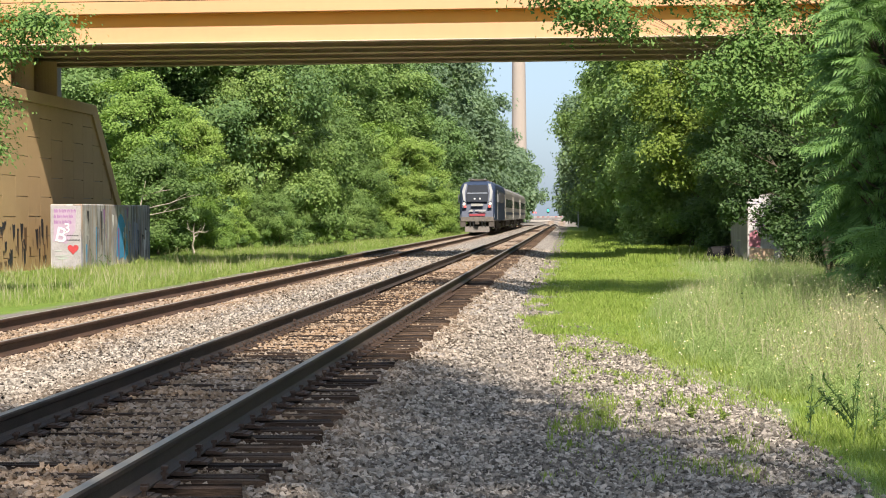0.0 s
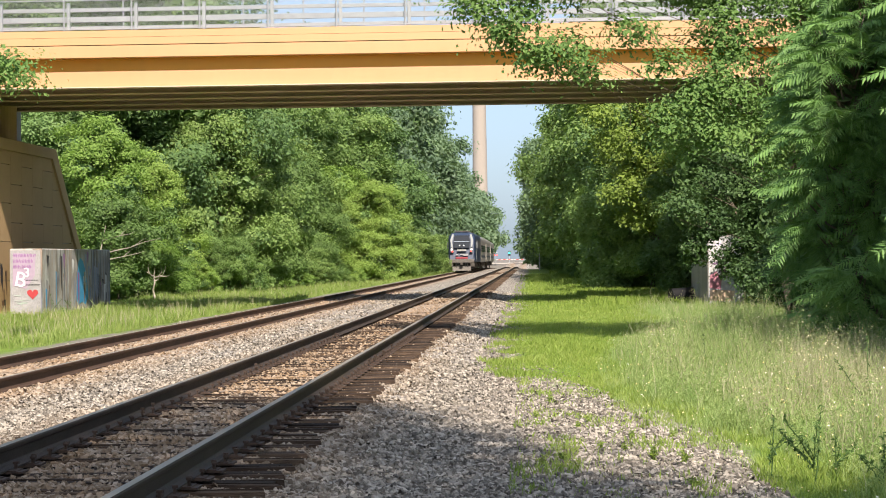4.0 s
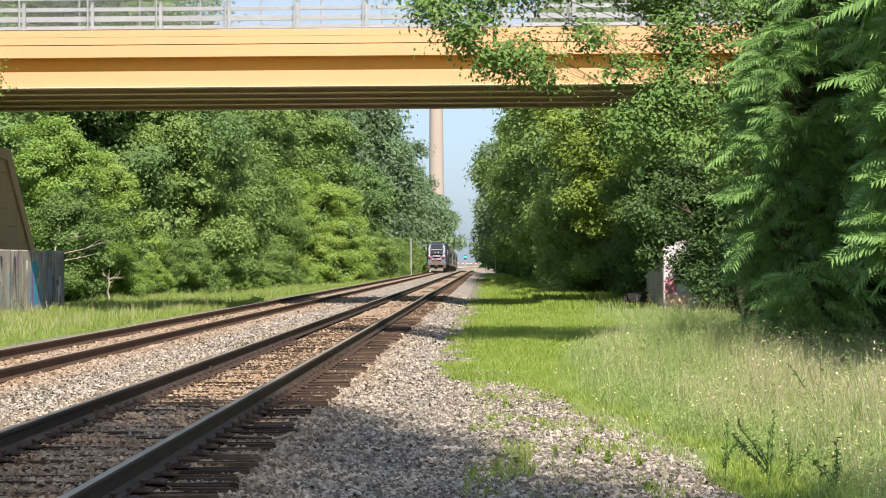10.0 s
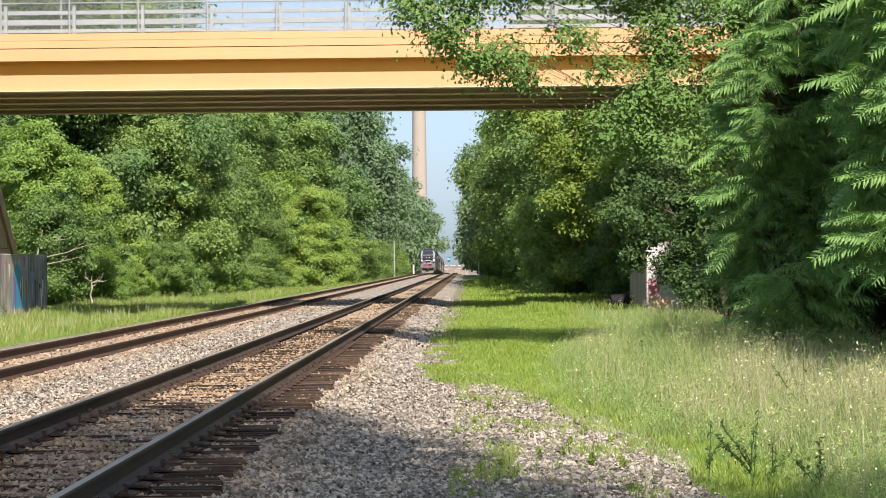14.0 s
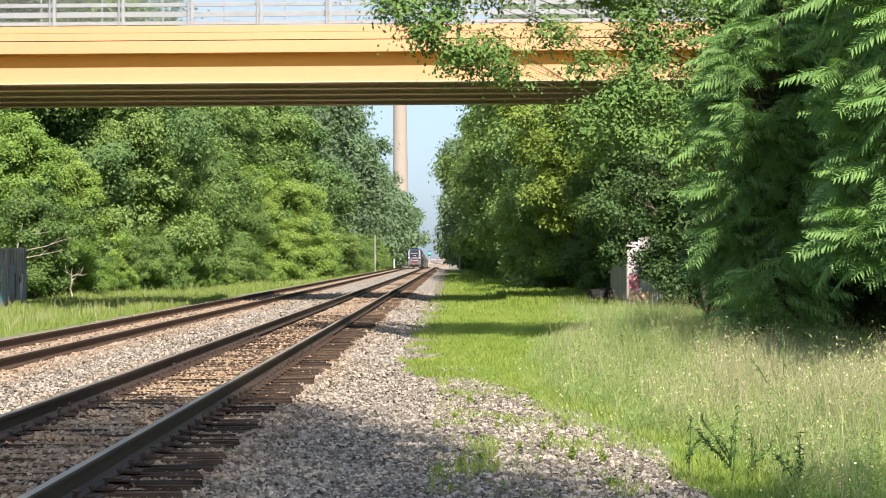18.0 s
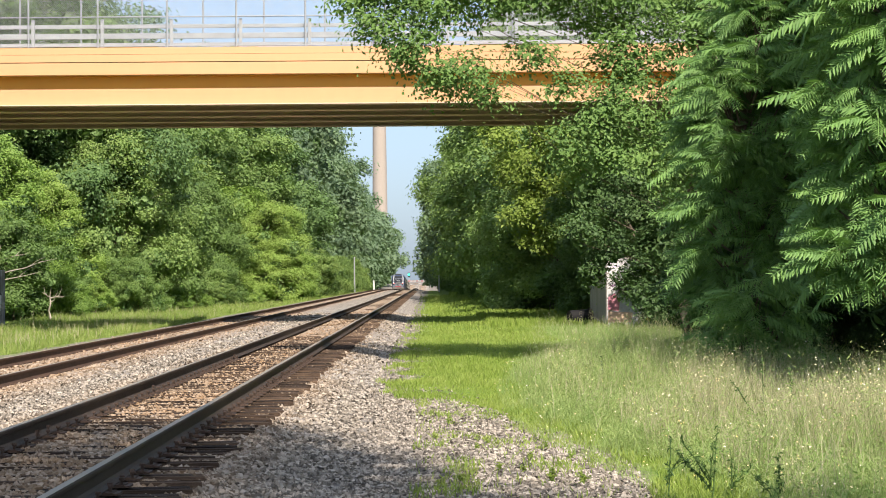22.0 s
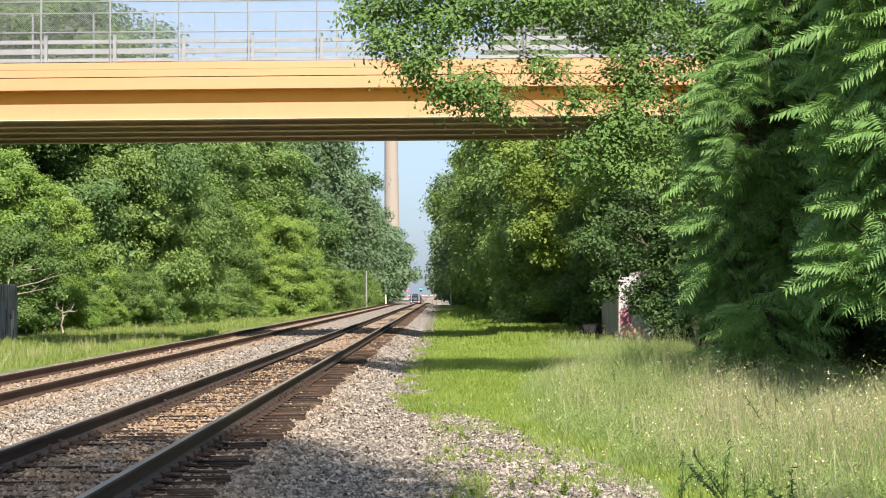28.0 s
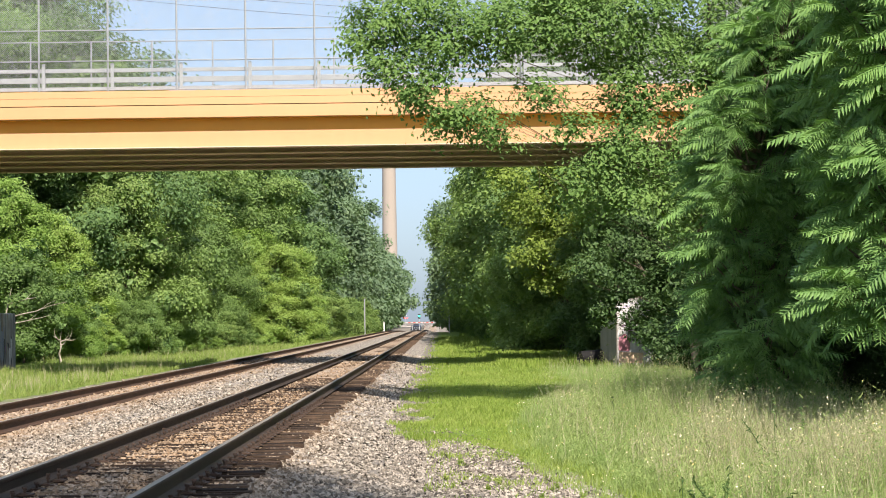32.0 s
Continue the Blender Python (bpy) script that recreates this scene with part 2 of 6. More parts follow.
def ground_z(x, y):
    bank = smooth(-10.2, -12.5, x) * -0.12
    wave = 0.05 * noise.noise((x * 0.25, y * 0.12, 3.1)) + 0.10 * noise.noise((x * 0.05, y * 0.05, 7.7))
    rough_ = 0.0 if -11 < x < 2 else 1.0
    return grade(y) + bank + wave * (0.25 + 0.75 * rough_)


# ---- ground ----
def build_ground():
    xs = [-1600, -600, -200, -90, -60] + [-45 + 3 * i for i in range(10)] + [-15 + 0.75 * i for i in range(48)] + [21 + 3 * i for i in range(9)] + [55, 90, 200, 600, 1600]
    ys = [-400, -100, -40] + [-20 + 2 * i for i in range(60)] + [100 + 8 * i for i in range(88)] + [830, 950, 1200, 2000, 4500]
    verts = [(x, y, ground_z(x, y) - (0.0 if not -10 < x < -1.6 else 0.06)) for y in ys for x in xs]
    k = len(xs)
    quads = [(j * k + i, j * k + i + 1, (j + 1) * k + i + 1, (j + 1) * k + i) for j in range(len(ys) - 1) for i in range(k - 1)]
    me = mesh_of("ground", verts, quads, 4)
    m = Nodes("grassy_soil", 0.95, 0, 0.2)
    pos = m.t.nodes.new("ShaderNodeNewGeometry").outputs["Position"]
    sep = m.t.nodes.new("ShaderNodeSeparateXYZ")
    m.link(pos, sep.inputs[0])
    big = m.noise(0.5, 5, 0.6, geo=True)
    fine = m.noise(14, 4, 0.7, geo=True)
    grass = m.mix(0.5, m.ramp(big, (0.3, (0.075, 0.135, 0.016)), (0.7, (0.150, 0.230, 0.030))),
                  m.ramp(fine, (0.3, (0.045, 0.080, 0.015)), (0.7, (0.200, 0.270, 0.050))))
    stone = m.mix(0.6, m.ramp(m.noise(22, 5, 0.75, geo=True), (0.3, (0.05, 0.044, 0.038)), (0.7, (0.27, 0.245, 0.22))),
                  m.ramp(big, (0.3, (0.13, 0.115, 0.10)), (0.7, (0.20, 0.18, 0.155))))
    # stony verge beside the track, widening towards the near end
    edge = m.math("ADD", sep.outputs[0], m.math("MULTIPLY", m.math("SUBTRACT", m.noise(0.9, 5, 0.65, geo=True), 0.5), 2.2))
    limit = m.t.nodes.new("ShaderNodeMapRange")
    limit.interpolation_type = "SMOOTHSTEP"
    for i, v in enumerate((18.0, 31.0, 1.75, -0.5)):
        limit.inputs[i + 1].default_value = v
    m.link(sep.outputs[1], limit.inputs[0])
    verge = m.t.nodes.new("ShaderNodeMapRange")
    m.link(m.math("SUBTRACT", edge, limit.outputs[0]), verge.inputs[0])
    verge.inputs[1].default_value, verge.inputs[2].default_value = -0.15, 0.25
    west = m.t.nodes.new("ShaderNodeMapRange")
    m.link(edge, west.inputs[0])
    west.inputs[1].default_value, west.inputs[2].default_value = -10.3, -10.8
    # bare gravel round the level crossing
    bare = m.t.nodes.new("ShaderNodeMapRange")
    m.link(sep.outputs[1], bare.inputs[0])
    for i, v in enumerate((560.0, 640.0, 1.0, 0.0)):
        bare.inputs[i + 1].default_value = v
    m.colour(m.mix(m.math("MULTIPLY", bare.outputs[0], m.math("MAXIMUM", verge.outputs[0], west.outputs[0])), stone, grass))
    m.bump(fine, 0.6, 0.05)
    tagged(put("ground", me, m.mat), "grassy ground with a stony verge beside the tracks", "ground", kind="structure")


build_ground()


def stone_mat(name, low, mid, high, rust=False):
    m = Nodes(name, 0.9, 0, 0.25)
    per = m.island()
    col = m.ramp(per, (0.05, low), (0.5, mid), (0.95, high))
    fine = m.noise(60, 4, 0.7, geo=True)
    col = m.mix(0.3, col, m.ramp(fine, (0.3, tuple(c * 0.6 for c in mid)), (0.7, tuple(min(1, c * 1.4) for c in mid))))
    if rust:
        # rust and brake dust gathered along the rails
        pos = m.t.nodes.new("ShaderNodeNewGeometry").outputs["Position"]
        sep = m.t.nodes.new("ShaderNodeSeparateXYZ")
        m.link(pos, sep.inputs[0])
        near = None
        for cx in (NEAR_X, FAR_X):
            d = m.math("ABSOLUTE", m.math("SUBTRACT", sep.outputs[0], cx))
            r = m.t.nodes.new("ShaderNodeMapRange")
            r.inputs[1].default_value, r.inputs[2].default_value = 2.0, 0.8
            m.link(d, r.inputs[0])
            near = r.outputs[0] if near is None else m.math("MAXIMUM", near, r.outputs[0])
        patch = m.ramp(m.noise(0.7, 4, 0.6, geo=True), (0.3, (0.35, 0.35, 0.35)), (0.65, (1, 1, 1)))
        col = m.mix(m.math("MULTIPLY", near, m.math("MULTIPLY", patch, 0.95)), col, m.mix(0.72, col, (0.290, 0.180, 0.094), "MIX"))
    m.colour(col)
    m.bump(fine, 0.5, 0.02)
    return m.mat


M_STONE = stone_mat("ballast_stone", (0.028, 0.024, 0.021), (0.215, 0.188, 0.155), (0.480, 0.430, 0.365), True)


def bed_mat():
    m = Nodes("ballast_bed", 0.95, 0, 0.2)
    vor = m.t.nodes.new("ShaderNodeTexVoronoi")
    vor.inputs["Scale"].default_value = 17
    m.link(m.coords(geo=True), vor.inputs["Vector"])
    sepc = m.t.nodes.new("ShaderNodeSeparateColor")
    m.link(vor.outputs["Color"], sepc.inputs[0])
    col = m.ramp(sepc.outputs[0], (0.0, (0.12, 0.105, 0.09)), (0.5, (0.27, 0.24, 0.21)), (1.0, (0.44, 0.405, 0.36)))
    # Gaps between the stones darkened: crevice shade put into the colour
    col = m.mix(m.ramp(vor.outputs["Distance"], (0.45, (0, 0, 0)), (0.8, (0.7, 0.7, 0.7))), col, (0.05, 0.045, 0.04))
    pos = m.t.nodes.new("ShaderNodeNewGeometry").outputs["Position"]
    sep = m.t.nodes.new("ShaderNodeSeparateXYZ")
    m.link(pos, sep.inputs[0])
    near = None
    for cx in (NEAR_X, FAR_X):
        d = m.math("ABSOLUTE", m.math("SUBTRACT", sep.outputs[0], cx))
        r = m.t.nodes.new("ShaderNodeMapRange")
        r.inputs[1].default_value, r.inputs[2].default_value = 1.6, 0.8
        m.link(d, r.inputs[0])
        near = r.outputs[0] if near is None else m.math("MAXIMUM", near, r.outputs[0])
    patch = m.ramp(m.noise(0.5, 4, 0.6, geo=True), (0.3, (0.35, 0.35, 0.35)), (0.65, (1, 1, 1)))
    m.colour(m.mix(m.math("MULTIPLY", near, m.math("MULTIPLY", patch, 0.8)), col, m.mix(0.7, col, (0.31, 0.195, 0.105))))
    m.bump(vor.outputs["Distance"], 0.8, 0.04)
    return m.mat


def bed_z(x):
    """Height of the ballast's top across the line, on the level stretch."""
    pts = [(-10.4, -0.14), (-9.3, 0.13), (-6.0, 0.135), (-5.2, 0.15), (-4.6, 0.13), (-4.1, 0.14), (-3.9, 0.19), (-2.6, 0.19), (-2.4, 0.165), (-1.9, 0.16), (-1.75, 0.14), (-0.95, 0.0), (-0.6, -0.05)]
    for (xa, za), (xb, zb) in zip(pts, pts[1:]):
        if xa <= x <= xb:
            return za + (zb - za) * (x - xa) / (xb - xa)
    return -0.05


def build_bed():
    xs = [-10.6, -10.3, -9.7, -9.3, -9.0, -8.3, -7.6, -6.9, -6.2, -5.9, -5.55, -5.2, -4.8, -4.6, -4.1, -3.9, -3.3, -2.6, -2.4, -1.9, -1.7, -1.4, -1.15, -0.95, -0.75, -0.5]
    ys = [-40, -20, 0] + [4 + 0.5 * i for i in range(60)] + list(range(34, 100, 2)) + list(range(100, 1000, 10))
    verts = [(x, y, bed_z(x) + grade(y) + (0.03 * noise.noise((x * 1.7, y * 1.7, 0)) if -10 < x < -0.8 else -0.1)) for y in ys for x in xs]
    k = len(xs)
    quads = [(j * k + i, j * k + i + 1, (j + 1) * k + i + 1, (j + 1) * k + i) for j in range(len(ys) - 1) for i in range(k - 1)]
    tagged(put("ballast_bed", mesh_of("ballast_bed", verts, quads, 4), bed_mat()), "raised bed of grey and rust-stained ballast", "ballast", kind="structure")


build_bed()


# ---- tracks ----
RAIL_SECTION = [(-0.0762, 0), (0.0762, 0), (0.0762, 0.012), (0.030, 0.030), (0.0095, 0.050), (0.0095, 0.130), (0.034, 0.146), (0.0375, 0.172),
                (0.030, 0.184), (-0.030, 0.184), (-0.0375, 0.172), (-0.034, 0.146), (-0.0095, 0.130), (-0.0095, 0.050), (-0.030, 0.030), (-0.0762, 0.012)]
TIE_STEP = 0.495


def build_track(name, cx, top, near_ties):
    tr = thing(name, "railway track of rusty steel rails spiked to old timber ties", "railway track", "railway tracks")
    base = top - 0.184
    for side in (-0.755, 0.755):
        me = sweep("rail", RAIL_SECTION, ys_line, lambda y: (cx + side, base + grade(y)))
        me.materials.append(M_RAIL_DARK if cx == NEAR_X else M_RAIL)
        me.materials.append(M_RAIL_TOP)
        idx = np.zeros(len(me.polygons), dtype=np.int32)
        idx[8::16] = 1
        me.polygons.foreach_set("material_index", idx)
        put("rail", me, None, tr)
    rng = random.Random(5 + int(cx))
    tie_meshes = []
    for v in range(4):
        # old timber, split along its length
        cut, bm = [-0.112, rng.uniform(-0.06, -0.03), rng.uniform(0.02, 0.06), 0.112], bmesh.new()
        bm = boxes(*[(-1.41 + rng.uniform(0, 0.13), 1.41 - rng.uniform(0, 0.13), a + 0.005, b - 0.005, -0.17, -rng.uniform(0, 0.022)) for a, b in zip(cut, cut[1:])])
        bmesh.ops.subdivide_edges(bm, edges=[e for e in bm.edges if abs(e.verts[0].co.x - e.verts[1].co.x) > 1], cuts=4)
        for vert in bm.verts:
            vert.co += Vector((rng.uniform(-0.03, 0.03), rng.uniform(-0.008, 0.008), rng.uniform(-0.012, 0.004)))
        me = bpy.data.meshes.new("tie")
        bm.to_mesh(me)
        bm.free()
        me.materials.append(M_TIE)
        tie_meshes.append(me)
    bm = boxes((-0.19, 0.19, -0.095, 0.095, -0.002, 0.014), (-0.15, -0.08, -0.095, 0.095, 0.014, 0.022), (0.08, 0.15, -0.095, 0.095, 0.014, 0.022))
    plate = bpy.data.meshes.new("tie_plate")
    bm.to_mesh(plate)
    bm.free()
    plate.materials.append(M_STEEL)
    bm = boxes((-0.010, 0.010, -0.010, 0.010, -0.01, 0.042), (-0.022, 0.018, -0.019, 0.019, 0.042, 0.062))
    spike = bpy.data.meshes.new("spike")
    bm.to_mesh(spike)
    bm.free()
    spike.materials.append(M_STEEL)
    y, joined, n = 7.0, [], 0
    while y < 240:
        z = base - 0.016
        if n < near_ties:
            tie = put("tie", rng.choice(tie_meshes), None, tr, m=pose(cx + rng.uniform(-0.06, 0.06), y + rng.uniform(-0.03, 0.03), z, rng.uniform(-1, 1), rng.uniform(-0.3, 0.3), rng.uniform(-1.2, 1.2)))
            if cx == NEAR_X and n < 60:
                for side in (-0.755, 0.755):
                    put("tie_plate", plate, None, tr, m=pose(cx + side, y, z + 0.002))
                    for sx, sy in ((-0.105, -0.05), (0.105, 0.05), (0.125, -0.045)):
                        if rng.random() < 0.92:
                            up = 0.05 if rng.random() < 0.06 else rng.uniform(0, 0.012)
                            put("spike", spike, None, tr, m=pose(cx + side + sx, y + sy, z + 0.012 + up, rng.uniform(-4, 4), rng.uniform(-4, 4), rng.uniform(-12, 12) + (180 if sx > 0 else 0)))
        else:
            joined.append((y, z - 0.032 + grade(y)))
        y += TIE_STEP
        n += 1
    cube = np.array([(x, yy, zz) for x in (-1.38, 1.38) for yy in (-0.112, 0.112) for zz in (-0.17, 0)], dtype=float)
    fq = np.array([(0, 1, 3, 2), (4, 6, 7, 5), (0, 4, 5, 1), (2, 3, 7, 6), (1, 5, 7, 3)])
    verts = np.concatenate([cube + (cx + rng.uniform(-0.06, 0.06), yy, zz) for yy, zz in joined])
    faces = np.concatenate([fq + 8 * i for i in range(len(joined))])
    tagged(put("tie_run", mesh_of("tie_run", verts, faces, 4), M_TIE, tr), kind="stuff")
    return tr


def verge_limit(y):
    """East edge of the stony verge."""
    return 1.75 - 2.25 * smooth(18, 31, y)


def build_stones():
    """Loose ballast stones, finer and fewer with distance."""
    rng = np.random.default_rng(3)
    cube = np.array([(x, y, z) for x in (-1, 1) for y in (-1, 1) for z in (-1, 1)], dtype=float)
    fq = np.array([(0, 1, 3, 2), (4, 6, 7, 5), (0, 4, 5, 1), (2, 3, 7, 6), (1, 5, 7, 3)])
    px, py, sz = [], [], []
    for y0, y1, per, size in ((9, 14, 900, 0.0195), (14, 20, 680, 0.0210), (20, 30, 400, 0.0225), (30, 48, 140, 0.0250), (48, 90, 26, 0.034)):
        n = int((y1 - y0) * 12.5 * per)
        px.append(rng.uniform(-10.6, 1.9, n))
        py.append(rng.uniform(y0, y1, n))
        sz.append(np.full(n, size) * np.where(px[-1] > -0.9, 0.88, 1.0))
        # finer stone on the verge
        n = int((y1 - y0) * 3.0 * per * 0.35)
        px.append(rng.uniform(-1.0, 2.0, n))
        py.append(rng.uniform(y0, y1, n))
        sz.append(np.full(n, size * 0.75))
    px, py, sz = (np.concatenate(v) for v in (px, py, sz))
    keep = np.ones(len(px), bool)
    pz = np.zeros(len(px))
    for i, (x, y) in enumerate(zip(px, py)):
        keep[i] = -0.33 * y - 0.4 < x < verge_limit(y) + rng.normal() * 0.45
        on_bed = x < -0.75
        pz[i] = (max(bed_z(x), ground_z(x, y) if x > -1.4 else -1.0) if on_bed else ground_z(x, y)) + (0.03 * noise.noise((x * 1.7, y * 1.7, 0)) if on_bed else 0.0)
    # tie tops of the near track stay mostly clear, and the rails wholly
    for cx, share in ((NEAR_X, 0.22), (FAR_X, 0.4)):
        phase = np.abs(((py - 7.0 + TIE_STEP / 2) % TIE_STEP) - TIE_STEP / 2)
        on_tie = (phase < 0.10) & (np.abs(px - cx) < 1.40)
        inside = np.abs(px - cx) < 0.6
        keep &= ~(on_tie & (rng.random(len(px)) > np.where(inside, 0.30, share)))
        keep &= np.abs(np.abs(px - cx) - 0.755) > 0.12
    px, py, pz, sz = (v[keep] for v in (px, py, pz, sz))
    n = len(px)
    size = sz * rng.uniform(0.5, 1.4, n)
    stretch = rng.uniform(0.65, 1.35, (n, 1, 3)) * np.array((1, 1, 0.62))
    q = rng.normal(size=(n, 4))
    q[:, 1:3] *= 0.32
    q /= np.linalg.norm(q, axis=1)[:, None]
    centre = np.stack([px, py, pz + sz * rng.uniform(-0.3, 0.7, n)], 1)
    # near stones are blocks, those farther off have a ridge in place of a flat top
    ridge = np.array([(-1, -1, -1), (1, -1, -1), (1, 1, -1), (-1, 1, -1), (-0.7, 0, 1), (0.6, 0, 1)], dtype=float)
    tri = np.array([(0, 1, 5), (0, 5, 4), (2, 3, 4), (2, 4, 5), (1, 2, 5), (3, 0, 4)])
    block_tri = np.concatenate([fq[:, :3], fq[:, [0, 2, 3]]])
    verts, faces, count = [], [], 0
    for pick, form, ft in ((py < 20, cube, block_tri), (py >= 20, ridge, tri)):
        k = pick.sum()
        shape = form[None] * rng.uniform(0.55, 1.1, (k, len(form), 1)) * stretch[pick]
        w, u = q[pick][:, :1], q[pick][:, None, 1:]
        t = 2 * np.cross(np.broadcast_to(u, shape.shape), shape)
        shape = shape + w[:, None] * t + np.cross(np.broadcast_to(u, shape.shape), t)
        verts.append((shape * size[pick][:, None, None] + centre[pick][:, None]).reshape(-1, 3))
        faces.append((ft[None] + len(form) * np.arange(k)[:, None, None] + count).reshape(-1, 3))
        count += k * len(form)
    verts, faces = np.concatenate(verts), np.concatenate(faces)
    tagged(put("ballast_stones", mesh_of("ballast_stones", verts, faces, 3), M_STONE), "loose angular grey ballast stones round the tracks", "gravel", kind="stuff")


build_stones()
build_track("railway_track", NEAR_X, RAIL_Z, 90)
build_track("railway_track", FAR_X, RAIL_Z + FAR_DROP, 60)


# ---- bridge ----
BY = 65.0                 # front face of the bridge
BZ0, BZ1, BZ2 = 8.18, 9.26, 10.24   # girder foot, parapet foot, parapet top


def build_bridge():
    br = thing("road_bridge", "yellow painted road bridge with tan steel girders over the tracks", "bridge")
    x0, x1 = -26.0, 30.0
    # parapet and deck edge, with two long grooves on its face
    for za, zb, back in ((BZ1, 9.69, 0), (9.69, 9.722, 0.06), (9.722, 9.985, 0), (9.985, 9.995, 0.012), (9.995, BZ2, 0)):
        part("joint" if back else "parapet", boxes((x0, x1, BY + back, BY + 0.35, za, zb)), M_SEAL if back else M_YELLOW, br, "" if back else "smooth yellow parapet")
    part("parapet", boxes((x0, x1, BY + 10.3, BY + 10.65, BZ1, BZ2)), M_YELLOW, br)
    part("deck", boxes((x0, x1, BY + 0.35, BY + 10.3, BZ1 + 0.02, BZ1 + 0.3)), M_CONCRETE, br, "concrete bridge deck")
    for i in range(5):
        y = BY + 0.37 + i * 2.4
        first = i == 0
        bm = boxes((x0, x1, y + 0.09, y + 0.11, BZ0 + 0.03, BZ1 + 0.02), (x0, x1, y, y + 0.20, BZ1 - 0.04, BZ1 + 0.018))
        # The first web is painted in the orange of its shade
        part("girder", bm, M_WEB_SHADE if first else M_TAN, br, "fascia girder coloured deep orange for its shaded web" if first else "tan steel girder")
        if first:
            # Added plate: the sunlit part of the web, up to the shadow line
            part("fascia_lip", boxes((x0, x1, y + 0.055, y + 0.086, BZ0 + 0.032, 8.80)), M_YELLOW, br, "added pale yellow plate for the sunlit lower web")
        part("bottom_flange", boxes((x0, x1, y - 0.12, y + 0.32, BZ0, BZ0 + 0.03)), M_TAN, br)
        if i:
            for k in range(9):
                part("cross_frame", boxes((x0 + 3 + k * 4.7, x0 + 3.1 + k * 4.7, y - 2.2, y - 0.02, BZ0 + 0.25, BZ0 + 0.33)), M_TAN, br)
    # railings: tall fence on posts, low tube railing behind it
    for yy, px0, h, cols in ((BY + 0.12, -19.47, 3.6, 20), (BY + 6.6, -18.66, 2.87, 20)):
        for k in range(cols):
            x = px0 + (2.5 if h > 3 else 2.42) * k
            bm = rod(bmesh.new(), (x, yy, BZ2), (x, yy, BZ2 + h), 0.035, n=8)
            part("fence_post", bm, M_FENCE, br)
        rails = (0.06, 1.12, 2.24, h - 0.03) if h > 3 else (h - 0.03,)
        for z in rails:
            part("fence_rail", rod(bmesh.new(), (px0 - 6, yy, BZ2 + z), (px0 + 2.5 * cols, yy, BZ2 + z), 0.024, n=6), M_FENCE, br)
    for k in range(20):
        x = -19.33 + 2.5 * k
        part("railing_post", boxes((x - 0.06, x + 0.06, BY + 0.2, BY + 0.3, BZ2, BZ2 + 1.05), bevel=0.008), M_GALV, br)
    for z, t in ((0.15, 0.05), (0.45, 0.10), (0.80, 0.07)):
        part("railing_tube", boxes((x0, x1, BY + 0.3, BY + 0.36, BZ2 + z - t, BZ2 + z + t), bevel=0.01), M_GALV, br)
    # chain link
    verts, h, n = [], 3.5, 0
    for d in (1, -1):
        x = x0 - 4
        while x < x1 + 4:
            a, b = (x, BZ2 + 0.05), (x + d * h, BZ2 + 0.05 + h)
            w = 0.0045
            verts += [(a[0] - w, BY + 0.13 + d * 0.003, a[1]), (a[0] + w, BY + 0.13 + d * 0.003, a[1]), (b[0] + w, BY + 0.13 + d * 0.003, b[1]), (b[0] - w, BY + 0.13 + d * 0.003, b[1])]
            x += 0.075
    put("chain_link", mesh_of("chain_link", verts, np.arange(len(verts)), 4), M_FENCE, br, "galvanised chain-link mesh")
    return br


build_bridge()


